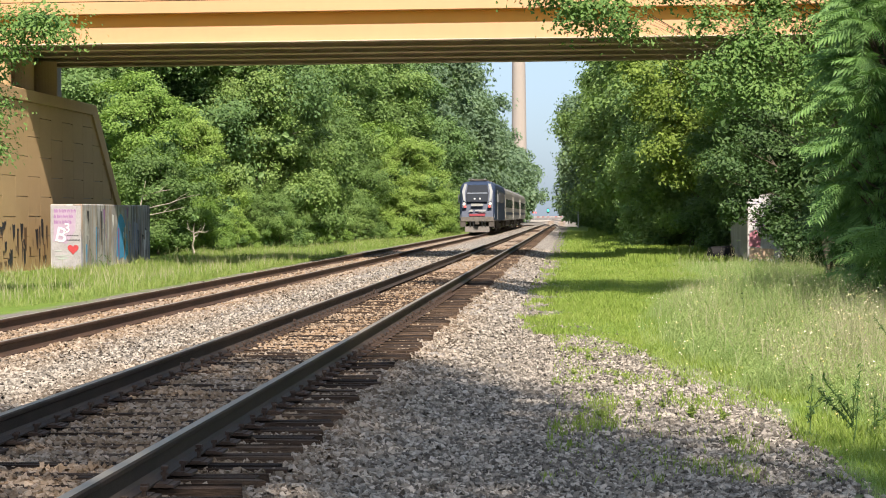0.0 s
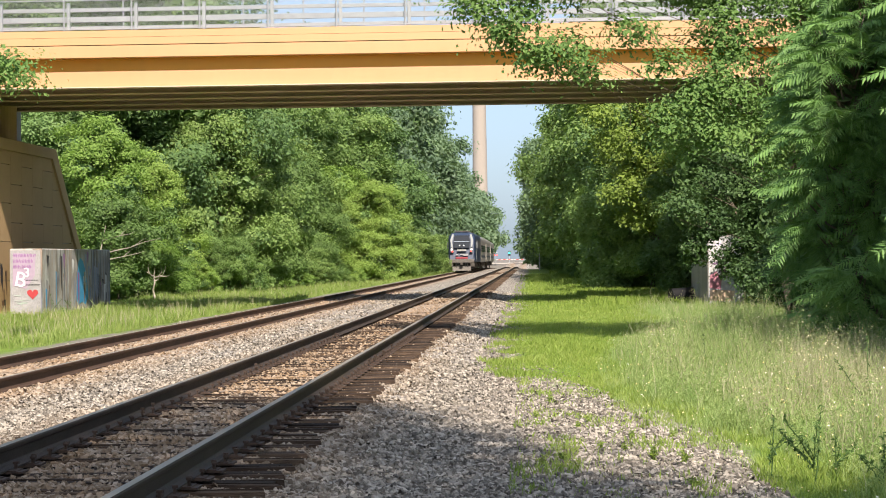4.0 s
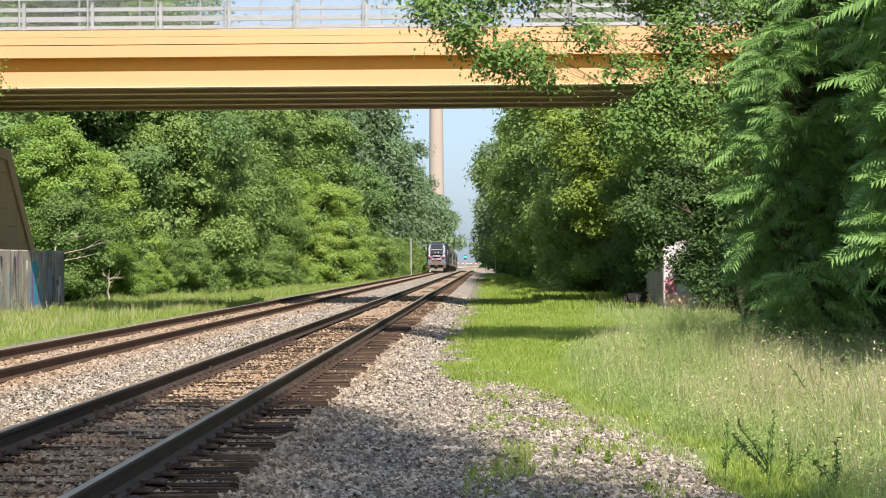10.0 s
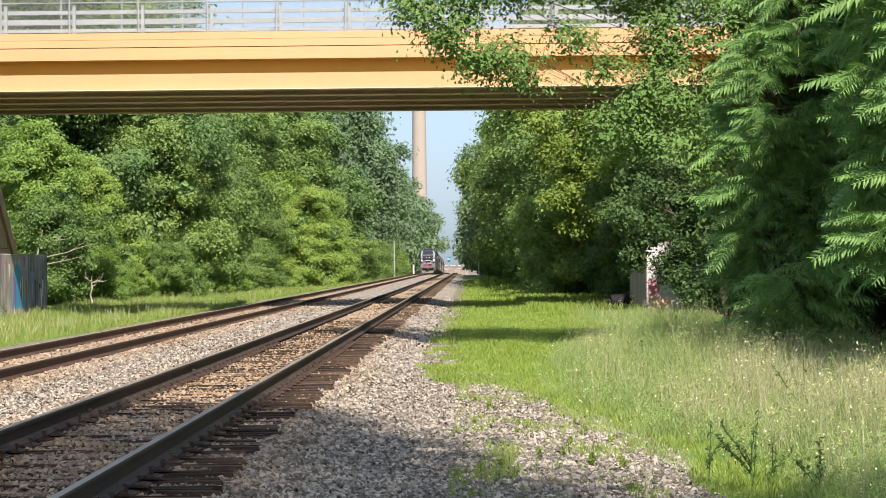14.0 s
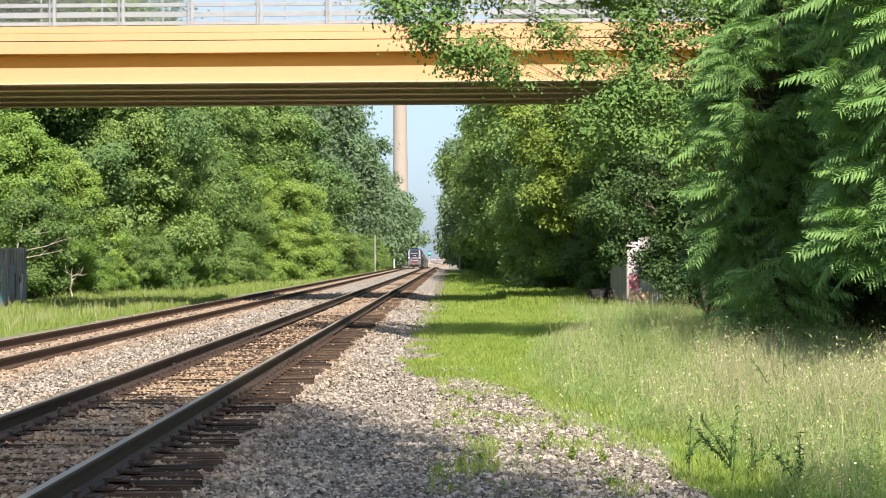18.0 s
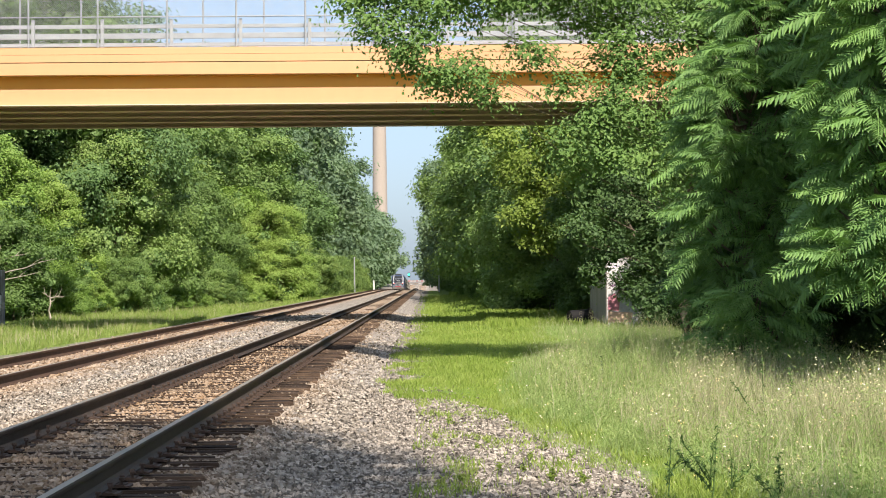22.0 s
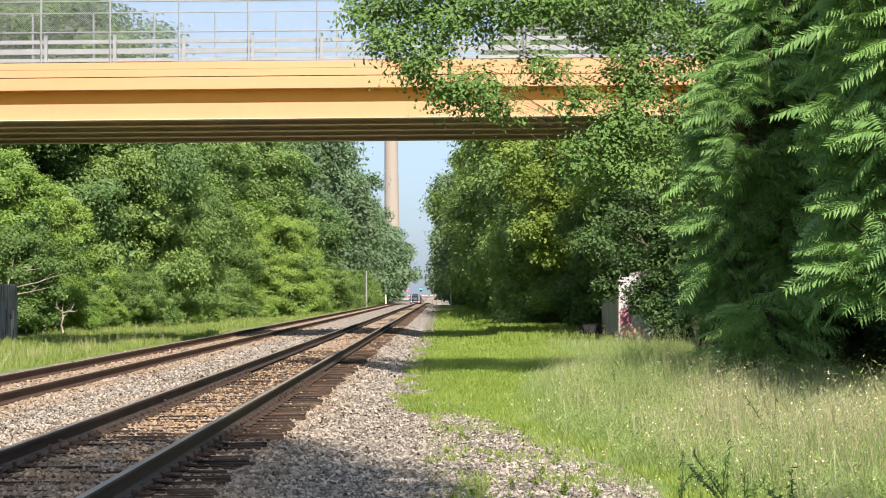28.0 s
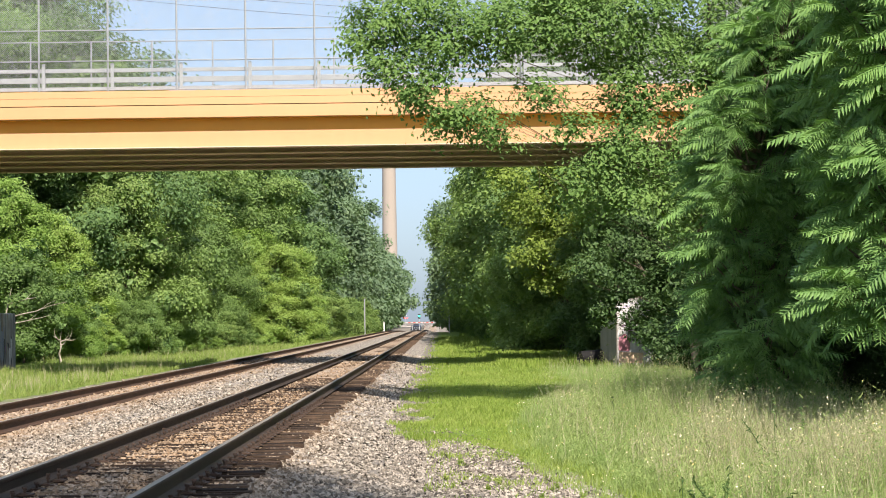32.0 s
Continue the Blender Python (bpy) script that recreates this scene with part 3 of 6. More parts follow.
def build_abutment():
    ab = thing("bridge_abutment", "ochre concrete panel abutment wall with a sloping end", "abutment")
    X, top = -20.5, 6.68
    y_end_top, y_end_low = 76.8, 83.6
    end = lambda z: y_end_top + (y_end_low - y_end_top) * (top - z) / (top + 0.2)
    # core behind the facing
    bm = bmesh.new()
    prof = [(50, -0.4), (y_end_low - 0.2, -0.4), (y_end_top - 0.2, top - 0.3), (50, top - 0.3)]
    a = [bm.verts.new((X - 0.12, y, z)) for y, z in prof]
    b = [bm.verts.new((X - 3.5, y, z)) for y, z in prof]
    bm.faces.new(a)
    bm.faces.new(b[::-1])
    for i in range(4):
        bm.faces.new((a[i], b[i], b[(i + 1) % 4], a[(i + 1) % 4]))
    part("core", bm, M_CONCRETE, ab)
    bm = boxes((X - 0.6, X + 0.10, 50, y_end_top, top - 0.45, top), bevel=0.02)
    part("coping", bm, M_PANEL, ab)
    # sloping end coping
    bm = bmesh.new()
    prof = [(y_end_top - 0.02, top), (y_end_top - 0.55, top - 0.45), (y_end_low - 0.6, -0.3), (y_end_low, -0.3)]
    a = [bm.verts.new((X + 0.097, y, z)) for y, z in prof]
    b = [bm.verts.new((X - 0.6, y, z)) for y, z in prof]
    bm.faces.new(a)
    bm.faces.new(b[::-1])
    for i in range(4):
        bm.faces.new((a[i], b[i], b[(i + 1) % 4], a[(i + 1) % 4]))
    part("end_coping", bm, M_PANEL, ab)
    # facing panels, each column half a panel up from its neighbour
    col, w, h = 0, 1.56, 1.52
    y = 50.0
    while y < y_end_low - 1:
        z = -0.4 - (h / 2 if col % 2 else 0)
        while z < top - 0.45:
            za, zb = max(z, -0.4) + 0.012, min(z + h, top - 0.45) - 0.012
            ya, yb = y + 0.004, y + w - 0.004
            e_low, e_high = end(za) - 0.5, end(zb) - 0.5
            if ya < e_low and zb - za > 0.1:
                bm = bmesh.new()
                pts = [(ya, za), (min(yb, e_low), za), (max(min(yb, e_high), ya + 0.02), zb), (ya, zb)]
                a = [bm.verts.new((X, yy, zz)) for yy, zz in pts]
                b = [bm.verts.new((X - 0.1, yy, zz)) for yy, zz in pts]
                bm.faces.new(a)
                for i in range(4):
                    bm.faces.new((a[i], b[i], b[(i + 1) % 4], a[(i + 1) % 4]))
                bmesh.ops.recalc_face_normals(bm, faces=bm.faces[:])
                part("wall_panel", bm, M_PANEL, ab)
            z += h
        y += w
        col += 1
    part("back_wall", boxes((X - 1.6, X - 1.2, 58, 76, top - 0.4, 9.2)), M_CONCRETE, ab)
    for yy in (BY + 1.1, BY + 4.0, BY + 7.2):
        part("pedestal", rod(bmesh.new(), (X - 0.85, yy, top - 0.02), (X - 0.85, yy, BZ0 - 0.03), 0.55, n=28), M_PANEL, ab, "round ochre concrete pedestal")
    return ab


ABUTMENT = build_abutment()


# ---- trees ----
def tube(pts, radii, n=7):
    """Vertices and quads of a tapered tube along points."""
    verts, quads = [], []
    for i, p in enumerate(pts):
        d = (pts[min(i + 1, len(pts) - 1)] - pts[max(i - 1, 0)]).normalized()
        q = d.to_track_quat("Z", "Y")
        for k in range(n):
            a = 2 * math.pi * k / n
            verts.append(p + q @ Vector((math.cos(a) * radii[i], math.sin(a) * radii[i], 0)))
    for i in range(len(pts) - 1):
        for k in range(n):
            quads.append((i * n + k, i * n + (k + 1) % n, (i + 1) * n + (k + 1) % n, (i + 1) * n + k))
    return verts, quads


def wander(a, b, steps, sway, rng):
    a, b = Vector(a), Vector(b)
    out = [a.copy()]
    for i in range(1, steps + 1):
        p = a.lerp(b, i / steps)
        if i < steps:
            p += Vector((rng.uniform(-1, 1), rng.uniform(-1, 1), rng.uniform(-0.5, 0.5))) * sway
        out.append(p)
    return out


def leaves(centres, normals, length, width, rng):
    """Kite-shaped leaf blades, folded a little along the midrib."""
    n = len(centres)
    ln = length * rng.uniform(0.6, 1.25, (n, 1))
    wd = ln * (width / length)
    ref = rng.normal(size=(n, 3))
    t = np.cross(normals, ref)
    t /= np.linalg.norm(t, axis=1)[:, None] + 1e-9
    b = np.cross(normals, t)
    v = np.stack([centres - t * ln / 2, centres + b * wd / 2 + t * ln * 0.06 + normals * wd * 0.12, centres + t * ln / 2 - normals * ln * 0.12,
                  centres - b * wd / 2 + t * ln * 0.06 + normals * wd * 0.12], axis=1).reshape(-1, 3)
    return mesh_of("crown", v, np.arange(n * 4), 4)


def crown_points(lobes, clumps_per_m2, per_clump, clump_r, rng, hang=0.22):
    """Leaf places and normals: clumps spread over the skin of several lobes, fewer inside."""
    cs, ns = [], []
    for (cx, cy, cz, rx, ry, rz) in lobes:
        area = 4 * math.pi * ((rx * ry) ** 1.6 / 3 + (rx * rz) ** 1.6 / 3 + (ry * rz) ** 1.6 / 3) ** (1 / 1.6)
        m = max(6, int(area * clumps_per_m2))
        d = rng.normal(size=(m, 3))
        d /= np.linalg.norm(d, axis=1)[:, None]
        depth = np.where(rng.random(m) < 0.75, rng.uniform(0.80, 1.08, m), rng.uniform(0.35, 0.8, m))
        # few twigs hang on the shaded underside
        up = (d[:, 2] > -0.25) | (rng.random(m) < hang)
        d, depth = d[up], depth[up]
        m = len(d)
        c = np.array((cx, cy, cz)) + d * np.array((rx, ry, rz)) * depth[:, None]
        k = rng.poisson(per_clump, m)
        idx = np.repeat(np.arange(m), k)
        off = rng.normal(size=(len(idx), 3)) * clump_r * np.array((0.5, 0.5, 0.30))
        # blades of one spray face the same way and catch the light together
        tilt = d * 0.55 + np.array((0.06, -0.32, 0.62)) + rng.normal(size=(m, 3)) * 0.28
        nn = tilt[idx] + off / max(clump_r, 0.1) * 0.5 + rng.normal(size=(len(idx), 3)) * 0.22
        cs.append(c[idx] + off - np.array((0, 0, 1)) * (off[:, :1] ** 2 + off[:, 1:2] ** 2) * 0.25 / max(clump_r, 0.2))
        ns.append(nn / np.linalg.norm(nn, axis=1)[:, None])
    return np.concatenate(cs), np.concatenate(ns)


def sprays(centres, normals, length, rng):
    """Small three-sided leaf sprays for crowns that stay far from the eye."""
    n = len(centres)
    ln = length * rng.uniform(0.6, 1.35, (n, 1))
    t = np.cross(normals, rng.normal(size=(n, 3)))
    t /= np.linalg.norm(t, axis=1)[:, None] + 1e-9
    b = np.cross(normals, t)
    v = np.stack([centres - t * ln * 0.4, centres + b * ln * 0.33 + t * ln * 0.35, centres - b * ln * 0.33 + t * ln * 0.5 - normals * ln * 0.15], axis=1).reshape(-1, 3)
    return mesh_of("crown", v, np.arange(n * 3), 3)


def billow_points(lobes, leaf, cover, rng, sub=0.48):
    """Leaf places and normals over many small rounded billows that stand out of each lobe."""
    cs, ns = [], []
    for (cx, cy, cz, rx, ry, rz) in lobes:
        r = (rx + ry + rz) / 3
        k = int(3.4 / sub ** 2)
        d = rng.normal(size=(k, 3))
        d /= np.linalg.norm(d, axis=1)[:, None]
        d = d[(d[:, 2] > -0.35) | (rng.random(k) < 0.3)]
        k = len(d)
        c = np.array((cx, cy, cz)) + d * np.array((rx, ry, rz)) * rng.uniform(0.74, 0.96, (k, 1))
        rs = r * sub * rng.uniform(0.45, 1.45, k)
        idx = np.repeat(np.arange(k), rng.poisson(8.5 * rs ** 2 * cover / (0.31 * leaf ** 2)))
        dd = rng.normal(size=(len(idx), 3)) * 0.75 + d[idx] * 0.75 + np.array((0, 0, 0.35))
        dd /= np.linalg.norm(dd, axis=1)[:, None]
        p = c[idx] + dd * (rs[idx] * np.where(rng.random(len(idx)) < 0.82, rng.uniform(0.55, 1.12, len(idx)), rng.uniform(1.0, 1.55, len(idx))))[:, None] * np.array((1.15, 1.15, 0.68)) + rng.normal(size=(len(idx), 3)) * leaf * 0.6
        nn = dd * 0.5 + d[idx] * 0.2 + np.array((0, 0, 0.55)) + rng.normal(size=(len(idx), 3)) * 0.42
        cs.append(p)
        ns.append(nn / np.linalg.norm(nn, axis=1)[:, None])
    return np.concatenate(cs), np.concatenate(ns)


def inner_leaves(lobes, per_m2, reach, rng):
    """Places and normals of the larger shaded leaves inside a crown."""
    cs, ns = [], []
    for (cx, cy, cz, rx, ry, rz) in lobes:
        m = max(12, int(4 * math.pi * rx * rz * per_m2))
        d = rng.normal(size=(m, 3))
        d /= np.linalg.norm(d, axis=1)[:, None]
        cs.append(np.array((cx, cy, cz)) + d * np.array((rx, ry, rz)) * rng.uniform(0.3, reach, (m, 1)))
        nn = d + rng.normal(size=(m, 3)) * 0.5
        ns.append(nn / np.linalg.norm(nn, axis=1)[:, None])
    return np.concatenate(cs), np.concatenate(ns)


def build_tree(name, label, category, group, height, spread, lobes_n, leaf, material, seed, trunk_r=0.22, low=0.25, density=(1.4, 26, 0.8), lobes=None, m=None, trunk_top=None, inner=(7.0, 0.38), limb=0.42, hang=0.22, cover=0.0, inner_shade_mat=None):
    rr, rng = random.Random(seed), np.random.default_rng(seed)
    tr = thing(name, label, category, group, m=m)
    if lobes is None:
        lobes = []
        for i in range(lobes_n):
            f = (i + 0.5) / lobes_n
            z = height * (low + (1 - low) * f * 0.88)
            reach = spread * (0.78 if i < lobes_n - 1 else 0.12) * math.sin(math.pi * min(1, 0.25 + 0.72 * f)) ** 0.8
            a = i * 2.4 + rr.uniform(-0.5, 0.5)
            r = spread * rr.uniform(0.34, 0.52) * (1.0 if f < 0.75 else 0.8)
            lobes.append((math.cos(a) * reach, math.sin(a) * reach, z, r, r, r * rr.uniform(0.55, 0.8)))
        lobes += [(0, 0, height * f, spread * 0.42, spread * 0.42, height * 0.12) for f in (0.2, 0.45, 0.7) if f > low]
    trunk_end = Vector(trunk_top) if trunk_top else Vector((rr.uniform(-0.4, 0.4), rr.uniform(-0.4, 0.4), height * 0.8))
    pts = wander((0, 0, -0.25), trunk_end, 6, height * 0.012, rr)
    v, q = tube(pts, [trunk_r * (1.25 - 0.95 * i / 6) for i in range(7)], 8)
    put("trunk", mesh_of("trunk", v, q, 4, True), M_BARK, tr)
    v, q = [], []
    for lb in lobes:
        k = max(1, min(5, int(6 * max(0.1, (lb[2] - lb[5]) / height))))
        lp = wander(pts[k], lb[:3], 4, 0.25, rr)
        a, b = tube(lp, [trunk_r * limb * f for f in (1.0, 0.8, 0.6, 0.4, 0.15)], 5)
        q += [tuple(i + len(v) for i in f) for f in b]
        v += a
        for _ in range(2):
            s = lp[rr.randint(2, 4)]
            e = Vector(lb[:3]) + Vector((rr.uniform(-1, 1) * lb[3], rr.uniform(-1, 1) * lb[4], rr.uniform(-0.6, 0.9) * lb[5])) * 0.8
            a, b = tube(wander(s, e, 3, 0.15, rr), [trunk_r * limb * f for f in (0.4, 0.3, 0.2, 0.08)], 4)
            q += [tuple(i + len(v) for i in f) for f in b]
            v += a
    put("branchwork", mesh_of("branchwork", v, q, 4), M_BARK, tr)
    if cover:
        c, n = billow_points(lobes, leaf, cover, rng)
        put("crown", sprays(c, n, leaf, rng), material, tr)
    else:
        c, n = crown_points(lobes, density[0], density[1], density[2], rng, hang)
        put("crown", leaves(c, n, leaf, leaf * 0.55, rng), material, tr)
    # Where given, a darker green paints the inner leaves with the crown's shade
    c, n = inner_leaves(lobes, inner[0], 0.72, rng)
    put("inner_crown", leaves(c, n, inner[1], inner[1] * 0.7, rng), inner_shade_mat or material, tr)
    return tr


def scaled(x, y, z, turn, s, sz=None):
    return pose(x, y, z, 0, 0, turn) @ Matrix.Diagonal((s, s, sz or s, 1))


def stand(kinds, places, rng):
    """Copies of a few tree kinds at places (x, y, size, kind)."""
    used = set()
    for x, y, s, k in places:
        src = kinds[k]
        m = scaled(x, y, ground_z(x, y), rng.uniform(0, 360), s, s * rng.uniform(0.92, 1.1))
        if k in used:
            copy_thing(src, m)
        else:
            src.matrix_basis = m
            used.add(k)


def build_woods():
    rng = random.Random(11)
    tall = lambda mat, seed, leaf: build_tree("tree", "tall deciduous tree with a dense dull green crown", "tree", "line-side woods", 20, 6.0, 13, leaf, mat, seed, 0.3, 0.12, inner=(2.2, 0.8), limb=0.25, cover=0.85, inner_shade_mat=M_LEAF_DARK)
    far = [tall(M_LEAF_MID, 40, 0.28), tall(M_LEAF_DARK, 41, 0.28), tall(M_LEAF_HAZE, 42, 0.42), tall(M_LEAF_HAZE, 43, 0.42), tall(M_LEAF_HAZE, 44, 0.7),
           build_tree("tree", "very tall deciduous tree rising behind the bridge", "tree", "line-side woods", 30, 9.5, 18, 0.27, M_LEAF_DARK, 45, 0.45, 0.2, inner=(3.0, 0.8), limb=0.16, cover=0.62, inner_shade_mat=M_LEAF_DARK)]
    mid = [build_tree("tree", "leafy deciduous tree with a clumped green crown", "tree", "line-side woods", 14, 4.8, 16, 0.215, mat, 60 + i, 0.2, 0.0, inner=(4.0, 0.50), limb=0.25, cover=0.85, inner_shade_mat=M_LEAF_DARK) for i, mat in enumerate((M_LEAF_MID, M_LEAF_DARK, M_LEAF_LIGHT))]
    bush = [build_tree("tree", "bushy light green young tree at the edge of the woods" if i < 3 else "bushy young tree with leaves darkened for woodland shade", "tree", "line-side woods", 7.5, 3.4, 11, 0.185 if i < 3 else 0.12, mat, 80 + i, 0.1, 0.03, inner=(4.0, 0.40), limb=0.25, cover=0.85 if i < 3 else 0.7, inner_shade_mat=M_LEAF_DARK if i < 3 else M_LEAF_SHADE) for i, mat in enumerate((M_LEAF_LIGHT, M_LEAF_MID, M_LEAF_MID, M_LEAF_SHADE))]
    kinds = {**{"f%d" % i: o for i, o in enumerate(far)}, **{"m%d" % i: o for i, o in enumerate(mid)}, **{"b%d" % i: o for i, o in enumerate(bush)}}
    # west side, near the bridge
    places = [(-23.0, 96, 0.72, "m2"), (-19.6, 112, 0.85, "m0"), (-27.2, 112, 0.94, "f5"), (-32.0, 104, 0.9, "f5"), (-19.2, 124, 0.82, "m0"), (-14.4, 158, 0.92, "m2"), (-17.0, 161, 1.08, "m2"), (-14.0, 169, 0.86, "m2"), (-17.8, 138, 0.75, "m0"),
              (-21.0, 184, 1.1, "f0"), (-24.5, 166, 1.02, "f0"), (-24.5, 132, 0.78, "f0"), (-23, 148, 0.9, "f0"), (-23.0, 178, 1.1, "f0"), (-22, 192, 1.15, "f1"), (-21.5, 124, 0.85, "f0"), (-33, 118, 1.0, "f5"), (-28.5, 103, 1.1, "m0"), (-21.8, 102, 0.85, "m2"),
              (-20.8, 90, 0.75, "b1"), (-19.4, 94, 0.42, "b0"), (-18.8, 101, 0.72, "b0"), (-17.0, 105, 0.45, "b2"), (-17.4, 112, 0.78, "b1"), (-15.9, 117, 0.42, "b0"), (-16.6, 125, 0.8, "b2"), (-15.2, 130, 0.4, "b1"),
              (-15.6, 136, 0.55, "b1"), (-21.8, 93, 0.5, "b2"), (-20.2, 98, 0.6, "b1"), (-19.2, 107, 0.7, "b1"), (-18.6, 116, 0.8, "b0"), (-17.6, 131, 0.85, "b1"), (-16.6, 142, 0.8, "b2"), (-18.6, 104, 0.35, "b0"), (-16.9, 109.5, 0.32, "b1"), (-15.4, 123, 0.35, "b0"), (-14.9, 138, 0.34, "b1"), (-13.9, 146, 0.42, "b0"), (-14.6, 143, 0.6, "b0"), (-13.8, 157, 0.75, "b0"), (-13.5, 165, 0.85, "b0"), (-13.2, 174, 0.9, "b1"), (-13.2, 184, 0.9, "b0")]
    places += [(-31, 128, 0.8, "f1"), (-35, 142, 0.85, "f1"), (-29, 156, 1.0, "f0"), (-24.5, 106, 0.8, "b1"), (-24, 118, 0.9, "b2"), (-27, 130, 1.0, "b1"), (-23, 140, 1.0, "b2"), (-28, 98, 0.8, "b2"), (-25, 101, 0.9, "b1")]
    y = 195
    while y < 725:
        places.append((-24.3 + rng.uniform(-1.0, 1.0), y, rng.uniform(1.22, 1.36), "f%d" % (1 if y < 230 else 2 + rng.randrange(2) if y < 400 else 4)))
        y += rng.uniform(8, 12) * (1.0 if y < 260 else 1.7)
    y = 194
    while y < 330:
        places.append((-12.9 + rng.uniform(-0.5, 0.5), y, rng.uniform(0.7, 1.1), "b%d" % (1 + rng.randrange(2))))
        y += rng.uniform(6, 9)
    # east side: tall trees, lower ones before them
    y = 120
    while y < 640:
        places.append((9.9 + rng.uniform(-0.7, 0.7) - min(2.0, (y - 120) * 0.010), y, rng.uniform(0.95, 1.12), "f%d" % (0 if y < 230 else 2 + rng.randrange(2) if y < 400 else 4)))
        y += rng.uniform(8, 12) * (1.0 if y < 260 else 1.7)
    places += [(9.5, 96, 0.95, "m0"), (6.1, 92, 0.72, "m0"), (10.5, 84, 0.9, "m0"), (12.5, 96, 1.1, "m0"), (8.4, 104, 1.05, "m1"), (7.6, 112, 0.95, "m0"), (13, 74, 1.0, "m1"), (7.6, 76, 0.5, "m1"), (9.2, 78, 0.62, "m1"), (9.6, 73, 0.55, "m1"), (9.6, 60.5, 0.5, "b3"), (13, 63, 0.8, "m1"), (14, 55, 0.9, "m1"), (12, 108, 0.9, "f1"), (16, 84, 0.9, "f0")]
    y = 128
    while y < 330:
        places.append((5.4 + rng.uniform(-0.5, 0.5) - min(1.4, (y - 128) * 0.01), y, rng.uniform(0.5, 0.8), "b%d" % (1 + rng.randrange(2))))
        y += rng.uniform(6, 9)
    # light bushes at the foot of the east woods
    places += [(5.4, 106, 0.34, "b0"), (5.0, 117, 0.36, "b2"), (4.4, 127, 0.42, "b0"), (4.0, 139, 0.42, "b0"), (3.6, 152, 0.46, "b2"), (3.2, 168, 0.5, "b0")]
    # a shade-coloured backing to the feathery trees, and the wood west of the bridge
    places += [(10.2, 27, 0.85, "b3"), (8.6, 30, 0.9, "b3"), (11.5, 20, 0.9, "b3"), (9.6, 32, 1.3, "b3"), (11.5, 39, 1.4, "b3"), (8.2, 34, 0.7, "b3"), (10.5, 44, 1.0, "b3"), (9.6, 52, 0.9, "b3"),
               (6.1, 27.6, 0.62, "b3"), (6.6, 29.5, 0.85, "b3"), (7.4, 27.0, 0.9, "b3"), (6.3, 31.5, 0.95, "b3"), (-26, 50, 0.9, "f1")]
    stand(kinds, places, rng)


build_woods()


def build_roadside_tree():
    """The tree before the bridge, one limb of which hangs out over the tracks."""
    lobes = [(-6.65, -1.8, 7.6, 0.68, 0.9, 0.5), (-6.0, -1.7, 8.1, 1.1, 1.1, 0.75), (-5.0, -1.6, 7.5, 1.0, 1.1, 0.65), (-4.0, -1.4, 7.8, 1.2, 1.2, 0.7), (-2.8, -1.2, 7.8, 1.2, 1.2, 0.7), (-1.6, -0.8, 7.6, 1.3, 1.3, 0.95),
             (-6.35, -1.8, 6.9, 0.6, 0.8, 0.40), (-5.5, -1.7, 6.5, 0.8, 0.8, 0.5), (-5.2, -1.7, 5.85, 0.5, 0.6, 0.38), (-4.5, -1.7, 5.95, 0.6, 0.7, 0.45), (-4.15, -1.6, 5.45, 0.34, 0.5, 0.26), (-3.3, -1.4, 6.4, 0.5, 0.6, 0.3), (-2.6, -1.3, 5.7, 0.45, 0.5, 0.25),
             (-1.3, -1.0, 6.3, 0.85, 0.9, 0.75), (-1.5, -1.0, 5.2, 0.85, 0.9, 0.7), (-2.1, -1.0, 4.4, 0.8, 0.9, 0.65), (-0.9, -1.0, 4.2, 0.9, 1.0, 0.7),
             (0.4, -1.2, 4.7, 1.3, 1.2, 1.1), (1.2, -0.6, 3.2, 1.3, 1.2, 1.2), (0.4, -0.2, 6.4, 1.5, 1.5, 1.2), (1.6, -0.4, 7.8, 1.8, 1.6, 1.4),
             (-0.6, 0.4, 8.9, 1.9, 1.8, 1.2), (-3.2, 0.2, 9.3, 1.7, 1.5, 1.0)]
    build_tree("tree", "leafy tree with a long limb overhanging the tracks", "tree", "trees before the bridge", 10.5, 4, 0, 0.110, M_LEAF, 201, 0.13, 0, (3.6, 80, 0.44), lobes, inner=(10, 0.16), limb=0.09, hang=0.6, m=pose(5.4, 38, 0), trunk_top=(0.4, 0.2, 8.5))
    lobes = [(1.6, 0, 5.6, 1.7, 1.4, 1.3), (3.2, -0.3, 6.5, 1.5, 1.2, 0.7), (4.6, -0.4, 6.7, 1.2, 0.9, 0.42), (2.6, -0.2, 4.6, 1.1, 1.0, 0.8), (2.7, 0, 3.7, 0.8, 0.9, 0.5), (0.4, 0, 7.2, 2.0, 2.0, 1.6), (-1, 0, 5.5, 2.2, 2.0, 1.8), (0.9, 0.3, 4.0, 1.5, 1.5, 1.2)]
    build_tree("tree", "leafy tree reaching in beside the abutment", "tree", "trees before the bridge", 9, 4, 0, 0.12, M_LEAF, 202, 0.15, 0, (3.2, 48, 0.48), lobes, inner=(22, 0.16), hang=0.8, m=pose(-17.2, 43, -0.2), trunk_top=(0.3, 0.2, 7))


build_roadside_tree()


